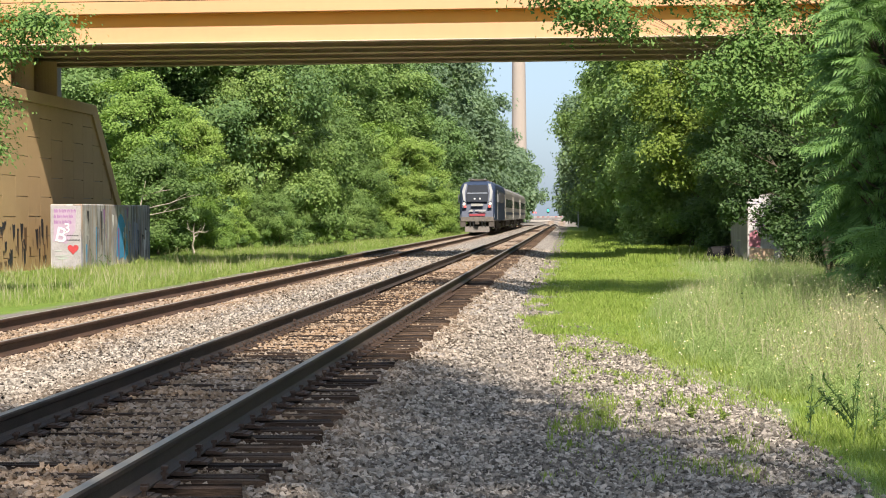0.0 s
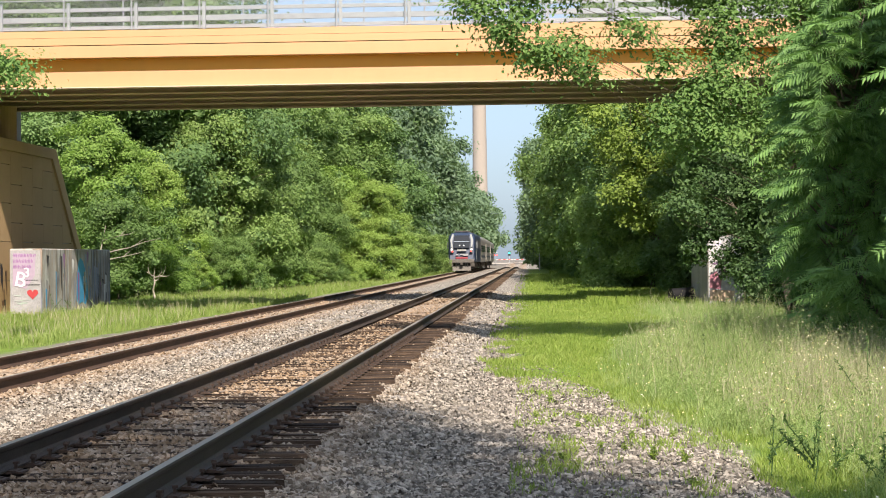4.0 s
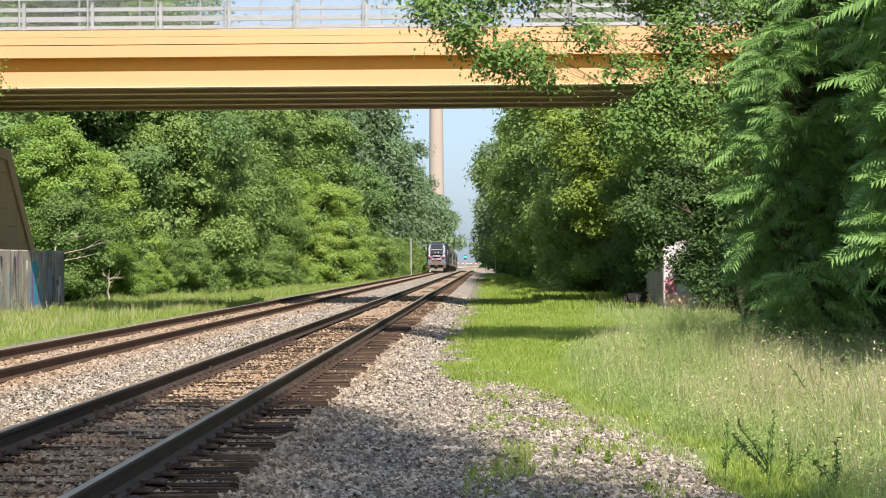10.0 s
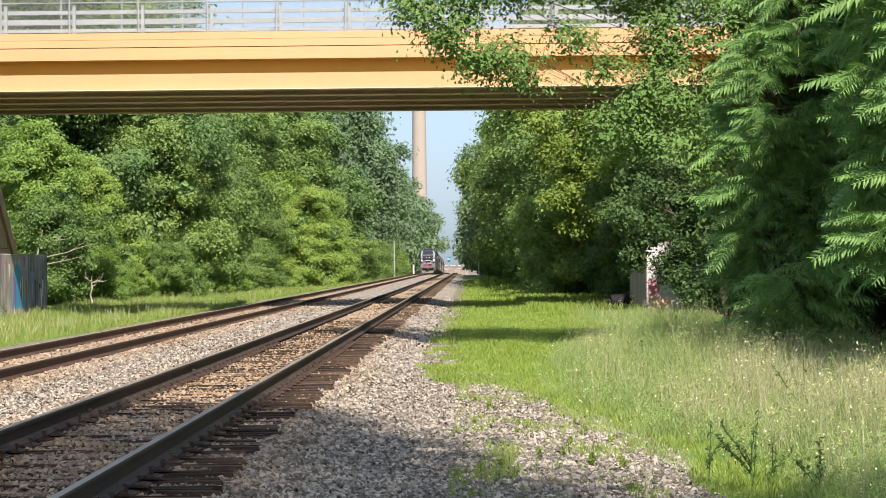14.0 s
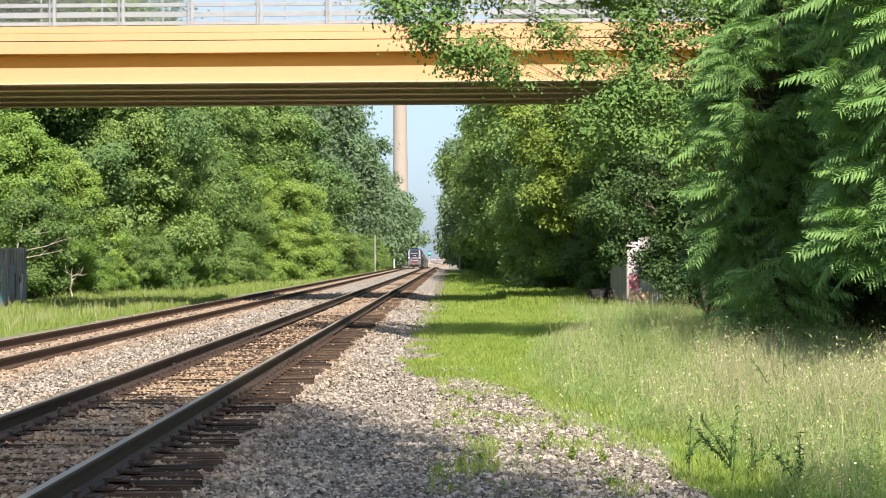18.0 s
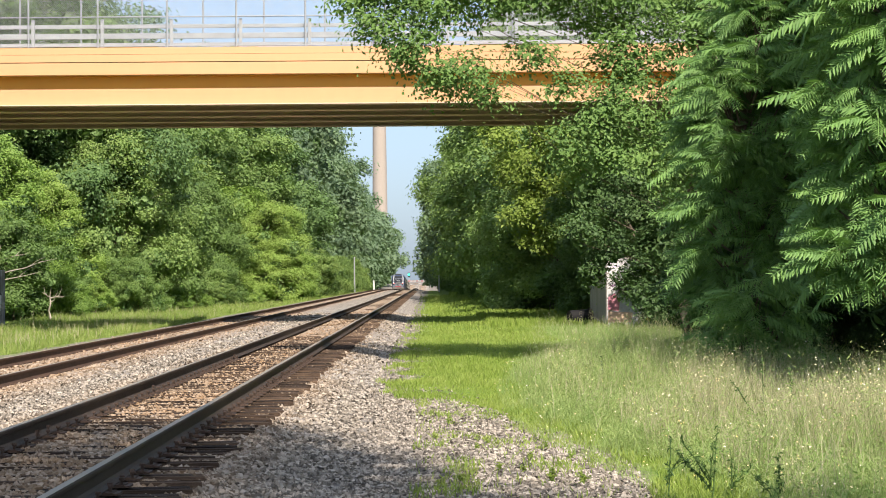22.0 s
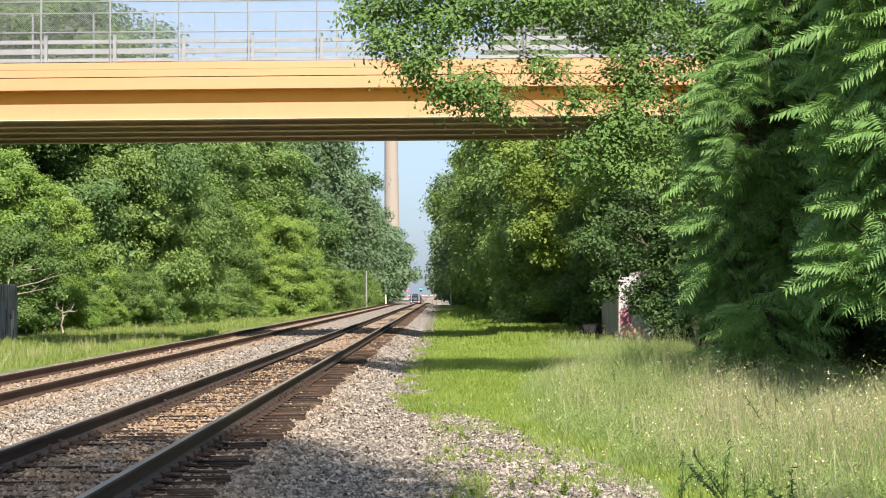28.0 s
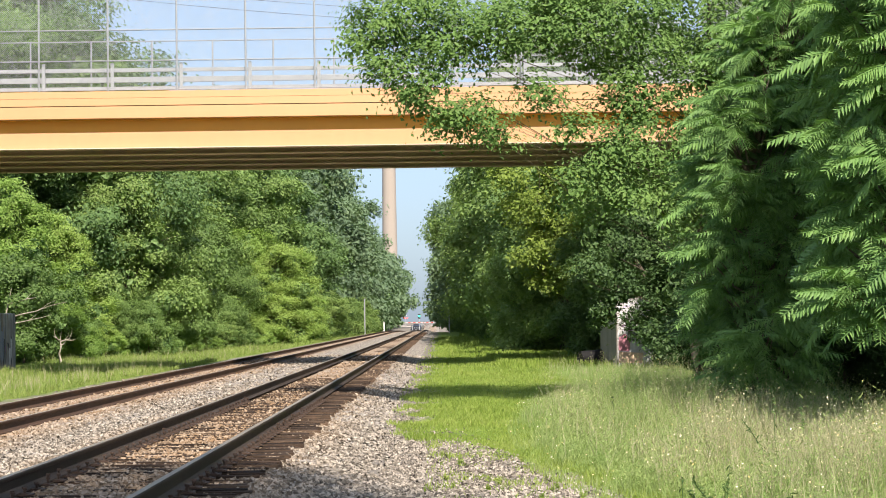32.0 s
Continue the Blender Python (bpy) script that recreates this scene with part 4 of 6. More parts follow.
def build_bridge_foot_trees():
    """The yellow-green tree beyond the bridge and the shade-darkened one before the east crash wall."""
    lobes = [(-2.9, 0, 4.3, 1.1, 1.1, 1.1), (-2.1, -0.4, 3.0, 0.8, 0.8, 0.7), (-2.0, 0, 6.2, 1.5, 1.4, 1.2), (-0.5, -0.3, 8.0, 1.8, 1.6, 1.3), (-0.4, -0.8, 5.2, 1.6, 1.4, 1.4), (0.9, -0.6, 3.6, 1.4, 1.3, 1.1),
             (1.1, 0, 6.6, 1.6, 1.5, 1.3), (-3.1, 0.3, 7.6, 1.2, 1.1, 1.0), (-0.9, -0.9, 3.6, 1.1, 1.0, 0.8)]
    build_tree("tree", "yellow-green leafy tree with boughs hanging beyond the bridge", "tree", "trees by the bridge", 10, 4, 0, 0.17, M_LEAF_YELLOW, 231, 0.16, 0, lobes=lobes, inner=(5, 0.4), limb=0.3, cover=0.95, inner_shade_mat=M_LEAF_DARK, m=pose(7.6, 88, -0.1) @ Matrix.Scale(1.13, 4), trunk_top=(0.3, 0.2, 8))
    lobes = [(-3.2, 0, 3.3, 0.9, 0.9, 0.9), (-2.95, 0, 2.2, 0.5, 0.6, 0.45), (-3.0, 0, 1.75, 0.38, 0.5, 0.4), (-1.75, -0.2, 1.4, 0.40, 0.5, 0.9), (-2.3, 0, 2.75, 0.5, 0.5, 0.35), (-1.7, 4.0, 4.0, 1.0, 1.0, 0.8), (-1.2, -0.4, 1.7, 0.6, 0.6, 0.8), (-0.6, -0.4, 0.8, 0.9, 0.8, 0.8), (-0.6, -0.3, 2.7, 1.2, 1.0, 1.2),
             (0.6, -0.2, 4.2, 1.5, 1.2, 1.4), (-2.7, 4.2, 4.7, 1.2, 1.1, 0.9), (-0.8, 4.2, 5.4, 1.5, 1.3, 1.0), (0.8, -0.3, 1.6, 1.2, 1.0, 1.2)]
    build_tree("tree", "tree with leaves darkened for shade, half hiding the painted wall", "tree", "trees by the bridge", 6.5, 3, 0, 0.13, M_LEAF_SHADE, 232, 0.12, 0, lobes=lobes, inner=(6, 0.3), limb=0.3, cover=0.75, m=pose(8.7, 61.5, -0.1), trunk_top=(0.2, 0.2, 5))


build_bridge_foot_trees()


def build_dead_shrub():
    """Bare pale branches at the edge of the west woods, beside the abutment."""
    rr = random.Random(77)
    pale = worn("bleached_bark", (0.36, 0.32, 0.26), (0.22, 0.19, 0.15), 4, 0.9, 0, 30, 0.4, stretch=(1, 1, 0.25))
    for x, y, stem, limbs in ((-21.6, 87, (0.9, 0, 3.7), ((0.6, 3.1, 2.0), (0.5, 2.4, 1.4), (0.8, 1.6, 1.0), (0.4, -0.8, 0.9))), (-18.3, 86.5, (0.1, 0, 1.6), ((0.6, 0.5, 0.7), (0.75, -0.4, 0.5), (0.7, 0.7, 0.3)))):
        d = thing("dead_shrub", "bare bleached shrub branches at the edge of the woods", "shrub", "dead shrubs", m=pose(x, y, ground_z(x, y)))
        top = Vector(stem)
        v, q = tube(wander((0, 0, -0.2), top, 5, 0.06, rr), [0.07, 0.06, 0.05, 0.04, 0.03, 0.012], 6)
        put("stem", mesh_of("stem", v, q, 4, True), pale, d)
        for f, reach, rise in limbs:
            a = top * f
            e = a + Vector((reach, rr.uniform(-0.3, 0.3), rise * 0.4))
            pts = wander(a, e, 4, 0.10, rr)
            v, q = tube(pts, [0.035, 0.028, 0.022, 0.015, 0.006], 5)
            br = put("branch", mesh_of("branch", v, q, 4), pale, d)
            v, q = tube(wander(pts[2], pts[2] + Vector((reach * 0.3, 0, 0.5)), 3, 0.06, rr), [0.018, 0.013, 0.009, 0.004], 4)
            put("twig", mesh_of("twig", v, q, 4), pale, br)


build_dead_shrub()


def build_shade_tree():
    """The tall tree behind the eye, whose high crown shades the near ground."""
    lobes = [(-4.7, 7.7, 12.0, 1.7, 1.8, 1.2), (-3.3, 4.7, 12.2, 1.9, 2.0, 1.3), (-1.9, 0.6, 12.2, 2.0, 2.0, 1.4), (-4.8, 4.2, 11.6, 1.6, 2.2, 1.2), (-4.6, 0.8, 11.5, 1.9, 2.4, 1.3), (-0.1, -2.6, 12, 2.0, 2.2, 1.5), (-2.5, -1.0, 11, 2.2, 2.2, 1.4), (-5.9, 5.2, 11.8, 1.2, 2.2, 1.1), (-5.8, 1.6, 11.6, 1.3, 2.2, 1.1), (-4.0, 6.2, 11.2, 1.6, 1.8, 1.1), (-2.8, 2.6, 11.4, 2.0, 2.0, 1.2), (-6.8, -3.0, 11.6, 1.9, 2.3, 1.2), (-7.8, -0.5, 11.6, 1.5, 2.2, 1.1), (-5.2, -4.6, 11.5, 2.0, 2.4, 1.2), (-3.4, -4.0, 11.4, 2.0, 2.2, 1.1), (-7.0, 2.6, 11.6, 1.4, 2.0, 1.1),
             (0.1, 0.6, 12.0, 1.2, 1.8, 1.1), (2.0, -0.1, 12.0, 1.6, 1.8, 1.2), (3.6, -1.0, 12.0, 1.6, 1.8, 1.2)]
    lobes = [(a, b, c + 9.0, d, e, f) for a, b, c, d, e, f in lobes]
    build_tree("tree", "tall spreading tree shading the verge", "tree", "trees before the bridge", 23, 4, 0, 0.26, M_LEAF, 203, 0.36, 0, (1.75, 17, 0.7), lobes, inner=(5.5, 0.45), m=pose(7.45, -7.1, 0), trunk_top=(-0.5, 0.5, 19))


build_shade_tree()


def frond_arrays(rng, length, pairs=12):
    """One feather-shaped leaf along +x, drooping: vertices of its leaflets and rib, four to a face."""
    v = []
    for i in range(pairs + 1):
        f = 0.12 + 0.88 * i / pairs
        x, z = length * f, -0.42 * length * f * f + 0.14 * length * f
        ll = length * 0.235 * (1 - 0.5 * abs(f - 0.45) * 1.6)
        for side in (-1, 1) if i < pairs else (0,):
            sweep_ = math.radians(rng.uniform(20, 42)) if side else math.radians(90)
            dx, dy, dz = math.sin(sweep_) * ll, side * math.cos(sweep_) * ll, -ll * rng.uniform(0.30, 0.70)
            w = ll * 0.17
            v += [(x, 0, z), (x + dx * 0.35 - w, dy * 0.35, z + dz * 0.22), (x + dx, dy, z + dz), (x + dx * 0.35 + w, dy * 0.35, z + dz * 0.22)]
    for i in range(3):
        xa, xb = length * i / 3, length * (i + 1) / 3
        za, zb = (-0.42 * xa * xa / length + 0.14 * xa, -0.42 * xb * xb / length + 0.14 * xb)
        v += [(xa, -0.006, za), (xb, -0.004, zb), (xb, 0.004, zb), (xa, 0.006, za)]
    return np.array(v)


def build_ailanthus(x, y, height, spread, tips, seed, lean=(0, 0), low=0.16):
    """Tree of heaven: whorls of long feather leaves at the tips of bare branches."""
    rr, rng = random.Random(seed), np.random.default_rng(seed)
    tr = thing("ailanthus_tree", "young tree of heaven with whorls of long feathery leaves", "tree", "feathery trees beside the grass", m=pose(x, y, ground_z(x, y)))
    top = Vector((lean[0], lean[1], height * 0.92))
    pts = wander((0, 0, -0.2), top, 6, 0.08, rr)
    v, q = tube(pts, [0.085, 0.075, 0.065, 0.055, 0.045, 0.035, 0.02], 7)
    put("trunk", mesh_of("trunk", v, q, 4, True), M_BARK, tr)
    kinds = [frond_arrays(rr, 0.66, 13), frond_arrays(rr, 0.78, 15), frond_arrays(rr, 0.54, 11)]
    bv, bq, lv = [], [], []
    for i in range(tips):
        f = rr.random()
        hz = height * (low + (1 - low) * f)
        a = rr.uniform(0, 2 * math.pi)
        reach = spread * (0.45 + 0.55 * rr.random()) * (1 - 0.55 * max(0, f - 0.55) / 0.45)
        base = top * min(0.95, max(0.05, (hz - 0.5) / height))
        tip = Vector((base.x + math.cos(a) * reach, base.y + math.sin(a) * reach, hz))
        mid = base.lerp(tip, 0.5) + Vector((0, 0, -0.1))
        a_, b_ = tube([base, mid, tip], [0.022, 0.016, 0.008], 4)
        bq += [tuple(k + len(bv) for k in fc) for fc in b_]
        bv += a_
        out = math.atan2(tip.y, tip.x)
        for k in range(rr.randint(7, 10)):
            turn = out + rr.uniform(-1.9, 1.9)
            el = math.radians(rr.uniform(-38, 22))
            ax = Vector((math.cos(turn) * math.cos(el), math.sin(turn) * math.cos(el), math.sin(el)))
            # the blade turns its face to the light
            face = Vector((0.10 + rr.uniform(-0.25, 0.25), -0.70 + rr.uniform(-0.22, 0.22), 0.80))
            face = (face - ax * face.dot(ax)).normalized()
            mt = Matrix.Translation(tip + Vector((0, 0, rr.uniform(-0.12, 0.06)))) @ Matrix((ax, face.cross(ax), face)).transposed().to_4x4() @ Matrix.Scale(rr.uniform(0.75, 1.1), 4)
            fr = rr.choice(kinds)
            mm = np.array(mt)
            lv.append(fr @ mm[:3, :3].T + mm[:3, 3])
    put("branchwork", mesh_of("branchwork", bv, bq, 4), M_BARK, tr)
    # Inner leaves darkened: the crown's own shade put into their colour
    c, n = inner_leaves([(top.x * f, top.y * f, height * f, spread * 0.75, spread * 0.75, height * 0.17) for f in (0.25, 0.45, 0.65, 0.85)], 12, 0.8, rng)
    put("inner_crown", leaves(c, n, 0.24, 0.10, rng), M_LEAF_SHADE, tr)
    verts = np.concatenate(lv)
    put("crown", mesh_of("crown", verts, np.arange(len(verts)), 4), M_SUMAC, tr)


def build_ailanthus_row():
    rows = ((5.80, 21.8, 7.4, 1.2, 170, 0.26), (6.9, 23.6, 9.0, 1.5, 120, 0.30), (7.7, 25.2, 10.8, 2.0, 110, 0.35),
            (4.85, 27.0, 5.5, 0.95, 105, 0.24), (5.5, 28.3, 7.0, 1.1, 110, 0.28), (4.55, 25.6, 2.1, 0.5, 24, 0.3), (6.2, 29.8, 8.2, 1.3, 80, 0.3))
    for i, (x, y, h, s, n, low) in enumerate(rows):
        build_ailanthus(x, y, h, s, n, 300 + i, (random.Random(i).uniform(-0.3, 0.2), 0), low)


build_ailanthus_row()


# ---- far things ----
def build_chimney():
    bm = bmesh.new()
    bmesh.ops.create_cone(bm, cap_ends=True, segments=32, radius1=7.2, radius2=5.4, depth=200, matrix=Matrix.Translation((0, 0, 100)))
    ch = thing("chimney", "tall pale concrete power station chimney far beyond the trees", "chimney", m=pose(-44.8, 1600, -3))
    part("shaft", bm, plain("pale_concrete", (0.30, 0.262, 0.224), 0.9), ch)


build_chimney()


# ---- grass and weeds ----
def tall_edge(y):
    """West edge of the tall grass east of the line."""
    return 2.7 - 0.9 * smooth(13, 23, y) + 1.3 * smooth(26, 52, y)


def blade_mesh(name, px, py, pz, height, width, rng, lean=0.35):
    """Kite-shaped blades that bend to one side."""
    n = len(px)
    a, face = rng.uniform(0, 2 * math.pi, n), rng.uniform(0, 2 * math.pi, n)
    bend = height * rng.uniform(0.05, lean, n)
    base = np.stack([px, py, pz], 1)
    side = np.stack([np.cos(face), np.sin(face), np.zeros(n)], 1) * width[:, None]
    mid = base + np.stack([np.cos(a) * bend * 0.3, np.sin(a) * bend * 0.3, height * 0.45], 1)
    tip = base + np.stack([np.cos(a) * bend, np.sin(a) * bend, height], 1)
    v = np.stack([base, mid + side, tip, mid - side], 1).reshape(-1, 3)
    return mesh_of(name, v, np.arange(4 * n), 4)


def scatter(rng, bands, x_of):
    """Random places in bands (y0, y1, per square metre); x_of(y) gives the west and east edges."""
    px, py = [], []
    for y0, y1, per in bands:
        wa, wb = x_of((y0 + y1) / 2)
        n = int((y1 - y0) * (wb - wa) * per)
        yy = rng.uniform(y0, y1, n)
        ed = np.array([x_of(y) for y in yy])
        px.append(ed[:, 0] + (ed[:, 1] - ed[:, 0]) * rng.random(n))
        py.append(yy)
    px, py = np.concatenate(px), np.concatenate(py)
    return px, py, np.array([ground_z(x, y) for x, y in zip(px, py)])


M_STRAW = foliage("dry_straw", (0.25, 0.26, 0.14), (0.37, 0.35, 0.21), (0.48, 0.45, 0.31), 0.25)


M_GRASS_ROUGH = foliage("rough_grass", (0.105, 0.170, 0.036), (0.190, 0.270, 0.062), (0.350, 0.370, 0.140), 0.35)


def build_grass():
    rng = np.random.default_rng(21)
    # short bright grass between the stones and the tall growth
    px, py, pz = scatter(rng, ((12, 18, 1300), (18, 26, 1300), (26, 40, 560), (40, 60, 200), (60, 100, 55), (100, 180, 18)), lambda y: (min(verge_limit(y) - 0.5, -0.2 if y < 30 else 9), tall_edge(y) + (0.5 if y < 60 else 1.5)))
    thin = np.array([noise.noise((x * 0.9, y * 0.5, 5.0)) for x, y in zip(px, py)])
    edge = np.array([x - verge_limit(y) for x, y in zip(px, py)])
    spots = np.array([noise.noise((x * 2.1, y * 0.9, 1.0)) for x, y in zip(px, py)])
    keep = (edge + thin * 0.8 > 0.05) | ((spots > 0.14) & (rng.random(len(px)) < 0.30)) | (rng.random(len(px)) < 0.03)
    px, py, pz, thin = px[keep], py[keep], pz[keep], thin[keep]
    h = rng.uniform(0.02, 0.085, len(px)) * (1.1 + thin) * (1 + 0.35 * np.clip((px - 1.6) / 0.8, 0, 1)) * (1 + 0.012 * np.maximum(0, py - 26))
    tagged(put("short_grass", blade_mesh("short_grass", px, py, pz, h, 0.0028 + py * 0.00017, rng, 0.8), M_GRASS), "short bright green grass along the stony verge", "grass", kind="stuff")
    # tall pale grass before the trees: grey-green tufts, and a drier strawy part nearer the trees
    px, py, pz = scatter(rng, ((11, 16, 1100), (16, 22, 1300), (22, 30, 950), (30, 42, 450), (42, 62, 150)), lambda y: (tall_edge(y) - 0.8, 6.6 + 0.02 * y))
    lump = np.array([noise.noise((x * 0.9, y * 0.45, 9.0)) for x, y in zip(px, py)])
    tuft = np.array([noise.noise((x * 3.1, y * 2.0, 4.0)) for x, y in zip(px, py)])
    inner = np.clip((px + 0.7 * lump + 0.3 * tuft - np.array([tall_edge(y) for y in py]) + 0.5) / np.where(py > 22, 1.5, 2.0), 0.0, 1.0)
    h = (0.07 + 0.53 * inner) * rng.uniform(0.5, 1.2, len(px)) * (1 + 0.45 * lump + 0.35 * tuft) * (1 + 0.45 * np.exp(-((py - 28) / 5.0) ** 2)) * (1 - 0.6 * np.clip((py - 33) / 7, 0, 1))
    dryness = np.exp(-((px - 4.3) / 1.5) ** 2 - ((py - 20.5) / 4.2) ** 2) + 0.9 * tuft * 0.5 + 0.5 * lump
    dry = (rng.random(len(px)) < np.clip(dryness * 0.95, 0.03, 0.75)) & (inner > 0.4)
    g = ~dry & (rng.random(len(px)) < 0.6)
    tagged(put("tall_grass", blade_mesh("tall_grass", px[g], py[g], pz[g], h[g], 0.0016 + py[g] * 0.00007, rng, 0.55), M_GRASS_TALL), "tall grey-green grass before the trees", "grass", kind="stuff")
    tagged(put("dry_grass", blade_mesh("dry_grass", px[dry], py[dry], pz[dry], h[dry] * 1.08, 0.0012 + py[dry] * 0.00006, rng, 0.5), M_STRAW), "dry straw-coloured grass among the green", "grass", kind="stuff")
    # fine side leaves and chaff along the stems
    rep_ = np.repeat(np.arange(len(px)), rng.poisson(np.where(py < 34, 1.2, 0.4)) * (inner > 0.2))
    f = rng.uniform(0.35, 1.12, len(rep_)) + 0.28 * (rng.random(len(rep_)) < 0.12)
    c = np.stack([px[rep_] + rng.normal(0, 0.05, len(rep_)), py[rep_] + rng.normal(0, 0.05, len(rep_)), pz[rep_] + h[rep_] * f], 1)
    nn = rng.normal(size=(len(rep_), 3)) + np.array((0, -0.4, 0.7))
    nn /= np.linalg.norm(nn, axis=1)[:, None]
    d_ = dry[rep_]
    tagged(put("grass_leaves", leaves(c[~d_], nn[~d_], 0.052, 0.012, rng), M_GRASS_TALL), "fine grey-green side leaves in the tall grass", "grass", kind="stuff")
    tagged(put("grass_seeds", leaves(c[d_], nn[d_], 0.026, 0.011, rng), M_STRAW), "fine straw-coloured seed heads in the tall grass", "grass", kind="stuff")
    # taller seeding stems standing out of it
    few = rng.random(len(px)) < 0.03 * inner
    tagged(put("seeding_stems", blade_mesh("seeding_stems", px[few], py[few], pz[few], rng.uniform(0.5, 0.85, few.sum()), np.full(few.sum(), 0.0022), rng, 0.5), M_STRAW), "thin straw-coloured seeding stems above the grass", "grass", kind="stuff")
    # small daisies
    pick = (rng.random(len(px)) < np.where(tuft + lump > 0.15, 0.04, 0.005) * np.where(dry, 2.5, 0.7)) & (px < 5.8)
    hx, hy, hz, hh = px[pick], py[pick], pz[pick], h[pick]
    n = len(hx)
    c = np.stack([hx + rng.normal(0, 0.03, n), hy, hz + hh * rng.uniform(0.85, 1.1, n)], 1)
    nn = rng.normal(size=(n, 3)) * 0.5 + np.array((0.1, -0.7, 0.9))
    nn /= np.linalg.norm(nn, axis=1)[:, None]
    me = leaves(c, nn, 0.019, 0.017, rng)
    fl = Nodes("small_flower", 0.8, 0, 0.2)
    fl.colour(fl.ramp(fl.island(), (0.2, (0.62, 0.56, 0.36)), (0.7, (0.58, 0.46, 0.16)), (0.95, (0.74, 0.72, 0.64))))
    tagged(put("wildflowers", me, fl.mat), "small white and yellow wildflowers in the tall grass", "flowers", kind="stuff")
    # west side
    px, py, pz = scatter(rng, ((38, 62, 210), (62, 90, 130), (90, 130, 50), (130, 200, 16), (200, 300, 6)), lambda y: (-19.5 + 6.0 * smooth(70, 190, y), -10.5))
    lump = np.array([noise.noise((x * 0.5, y * 0.25, 2.0)) for x, y in zip(px, py)])
    tuft = np.array([noise.noise((x * 1.6, y * 0.7, 6.0)) for x, y in zip(px, py)])
    h = rng.uniform(0.04, 0.22, len(px)) * np.clip(1 + 1.1 * lump + 0.9 * tuft, 0.15, 3) * (1 + 0.004 * (py - 38))
    tagged(put("west_grass", blade_mesh("west_grass", px, py, pz, h, 0.004 + py * 0.00009, rng, 0.9), M_GRASS_ROUGH), "rough green grass between the tracks and the woods", "grass", kind="stuff")
    few = (rng.random(len(px)) < 0.035) & (tuft > -0.1) & (py < 130)
    tagged(put("dry_stalks", blade_mesh("dry_stalks", px[few], py[few], pz[few], rng.uniform(0.25, 0.65, few.sum()), np.full(few.sum(), 0.007), rng, 0.4), M_STRAW), "dry straw-coloured stalks in the rough grass", "grass", kind="stuff")
    # far east strip
    px, py, pz = scatter(rng, ((62, 90, 50), (90, 130, 34), (130, 220, 12)), lambda y: (tall_edge(y) - 1, 8.5 - 3.0 * smooth(90, 200, y)))
    h = rng.uniform(0.06, 0.34, len(px))
    tagged(put("meadow_grass", blade_mesh("meadow_grass", px, py, pz, h, 0.012 + py * 0.00022, rng, 0.5), M_GRASS), "green meadow grass beyond the bridge", "grass", kind="stuff")


build_grass()


def build_weed(x, y, height, stems, seed, label):
    rr, rng = random.Random(seed), np.random.default_rng(seed)
    mat, size = (M_WEED, 0.058) if height > 0.2 else (M_GRASS, 0.045)
    w = thing("weed", label, "weed", "weeds at the edge of the stones", m=pose(x, y, ground_z(x, y)))
    for k in range(stems):
        a = rr.uniform(0, 6.28)
        top = Vector((math.cos(a) * height * (0.10 if k == 0 else 0.4), math.sin(a) * height * 0.2, height * (1 if k == 0 else rr.uniform(0.6, 0.9))))
        start = Vector((0, 0, 0 if k == 0 else height * rr.uniform(0.15, 0.4)))
        pts = wander(start, top, 4, 0.012, rr)
        v, q = tube(pts, [0.007, 0.006, 0.005, 0.004, 0.0025], 4)
        st = put("stem", mesh_of("stem", v, q, 4), mat, w)
        n = int(14 + 22 * height)
        f = rng.random(n) ** 0.8
        c = np.array([start.lerp(top, t) for t in f]) + rng.normal(size=(n, 3)) * 0.012
        nn = rng.normal(size=(n, 3)) + np.array((0, 0, 0.8))
        nn /= np.linalg.norm(nn, axis=1)[:, None]
        put("foliage", leaves(c, nn, size, size * 0.3, rng), mat, st)


M_WEED = foliage("weed_green", (0.045, 0.085, 0.028), (0.085, 0.150, 0.042), (0.140, 0.215, 0.065), 0.25)
build_weed(1.90, 14.6, 0.50, 2, 1, "slim dark green weed with a spiky stem")
build_weed(2.18, 14.2, 0.66, 6, 2, "branching green weed with thin bare stems")
build_weed(2.42, 14.6, 0.42, 3, 3, "low bushy green weed")
build_weed(2.62, 13.6, 0.50, 4, 4, "low bushy green weed")
build_weed(1.30, 15.6, 0.16, 5, 5, "small tuft of green weed among stones")
build_weed(1.05, 15.9, 0.14, 5, 6, "small tuft of green weed among stones")
build_weed(2.45, 25.5, 0.75, 1, 7, "tall single stalk with pale leaves")
build_weed(3.6, 19.5, 0.95, 2, 8, "dry brown weed stalk standing above the grass")
build_weed(3.9, 19.2, 0.85, 2, 9, "dry brown weed stalk standing above the grass")
for i in range(14):
    r_ = random.Random(700 + i)
    build_weed(r_.uniform(0.0, 1.6), r_.uniform(14, 24), r_.uniform(0.06, 0.13), 3, 720 + i, "small tuft of green weed among stones")
for i in range(8):
    r_ = random.Random(800 + i)
    build_weed(r_.uniform(-18.5, -12), r_.uniform(60, 78), r_.uniform(0.5, 0.9), 3, 820 + i, "leafy weed standing above the rough grass")


# ---- paint on the crash walls ----
def flat_shape(name, pts, at, parent, material, label="", thick=0.004):
    """A flat painted shape; pts in its own plane, at() lifts them onto the wall."""
    bm = bmesh.new()
    bm.faces.new([bm.verts.new(at(u, v)) for u, v in pts])
    return part(name, bm, material, parent, label)


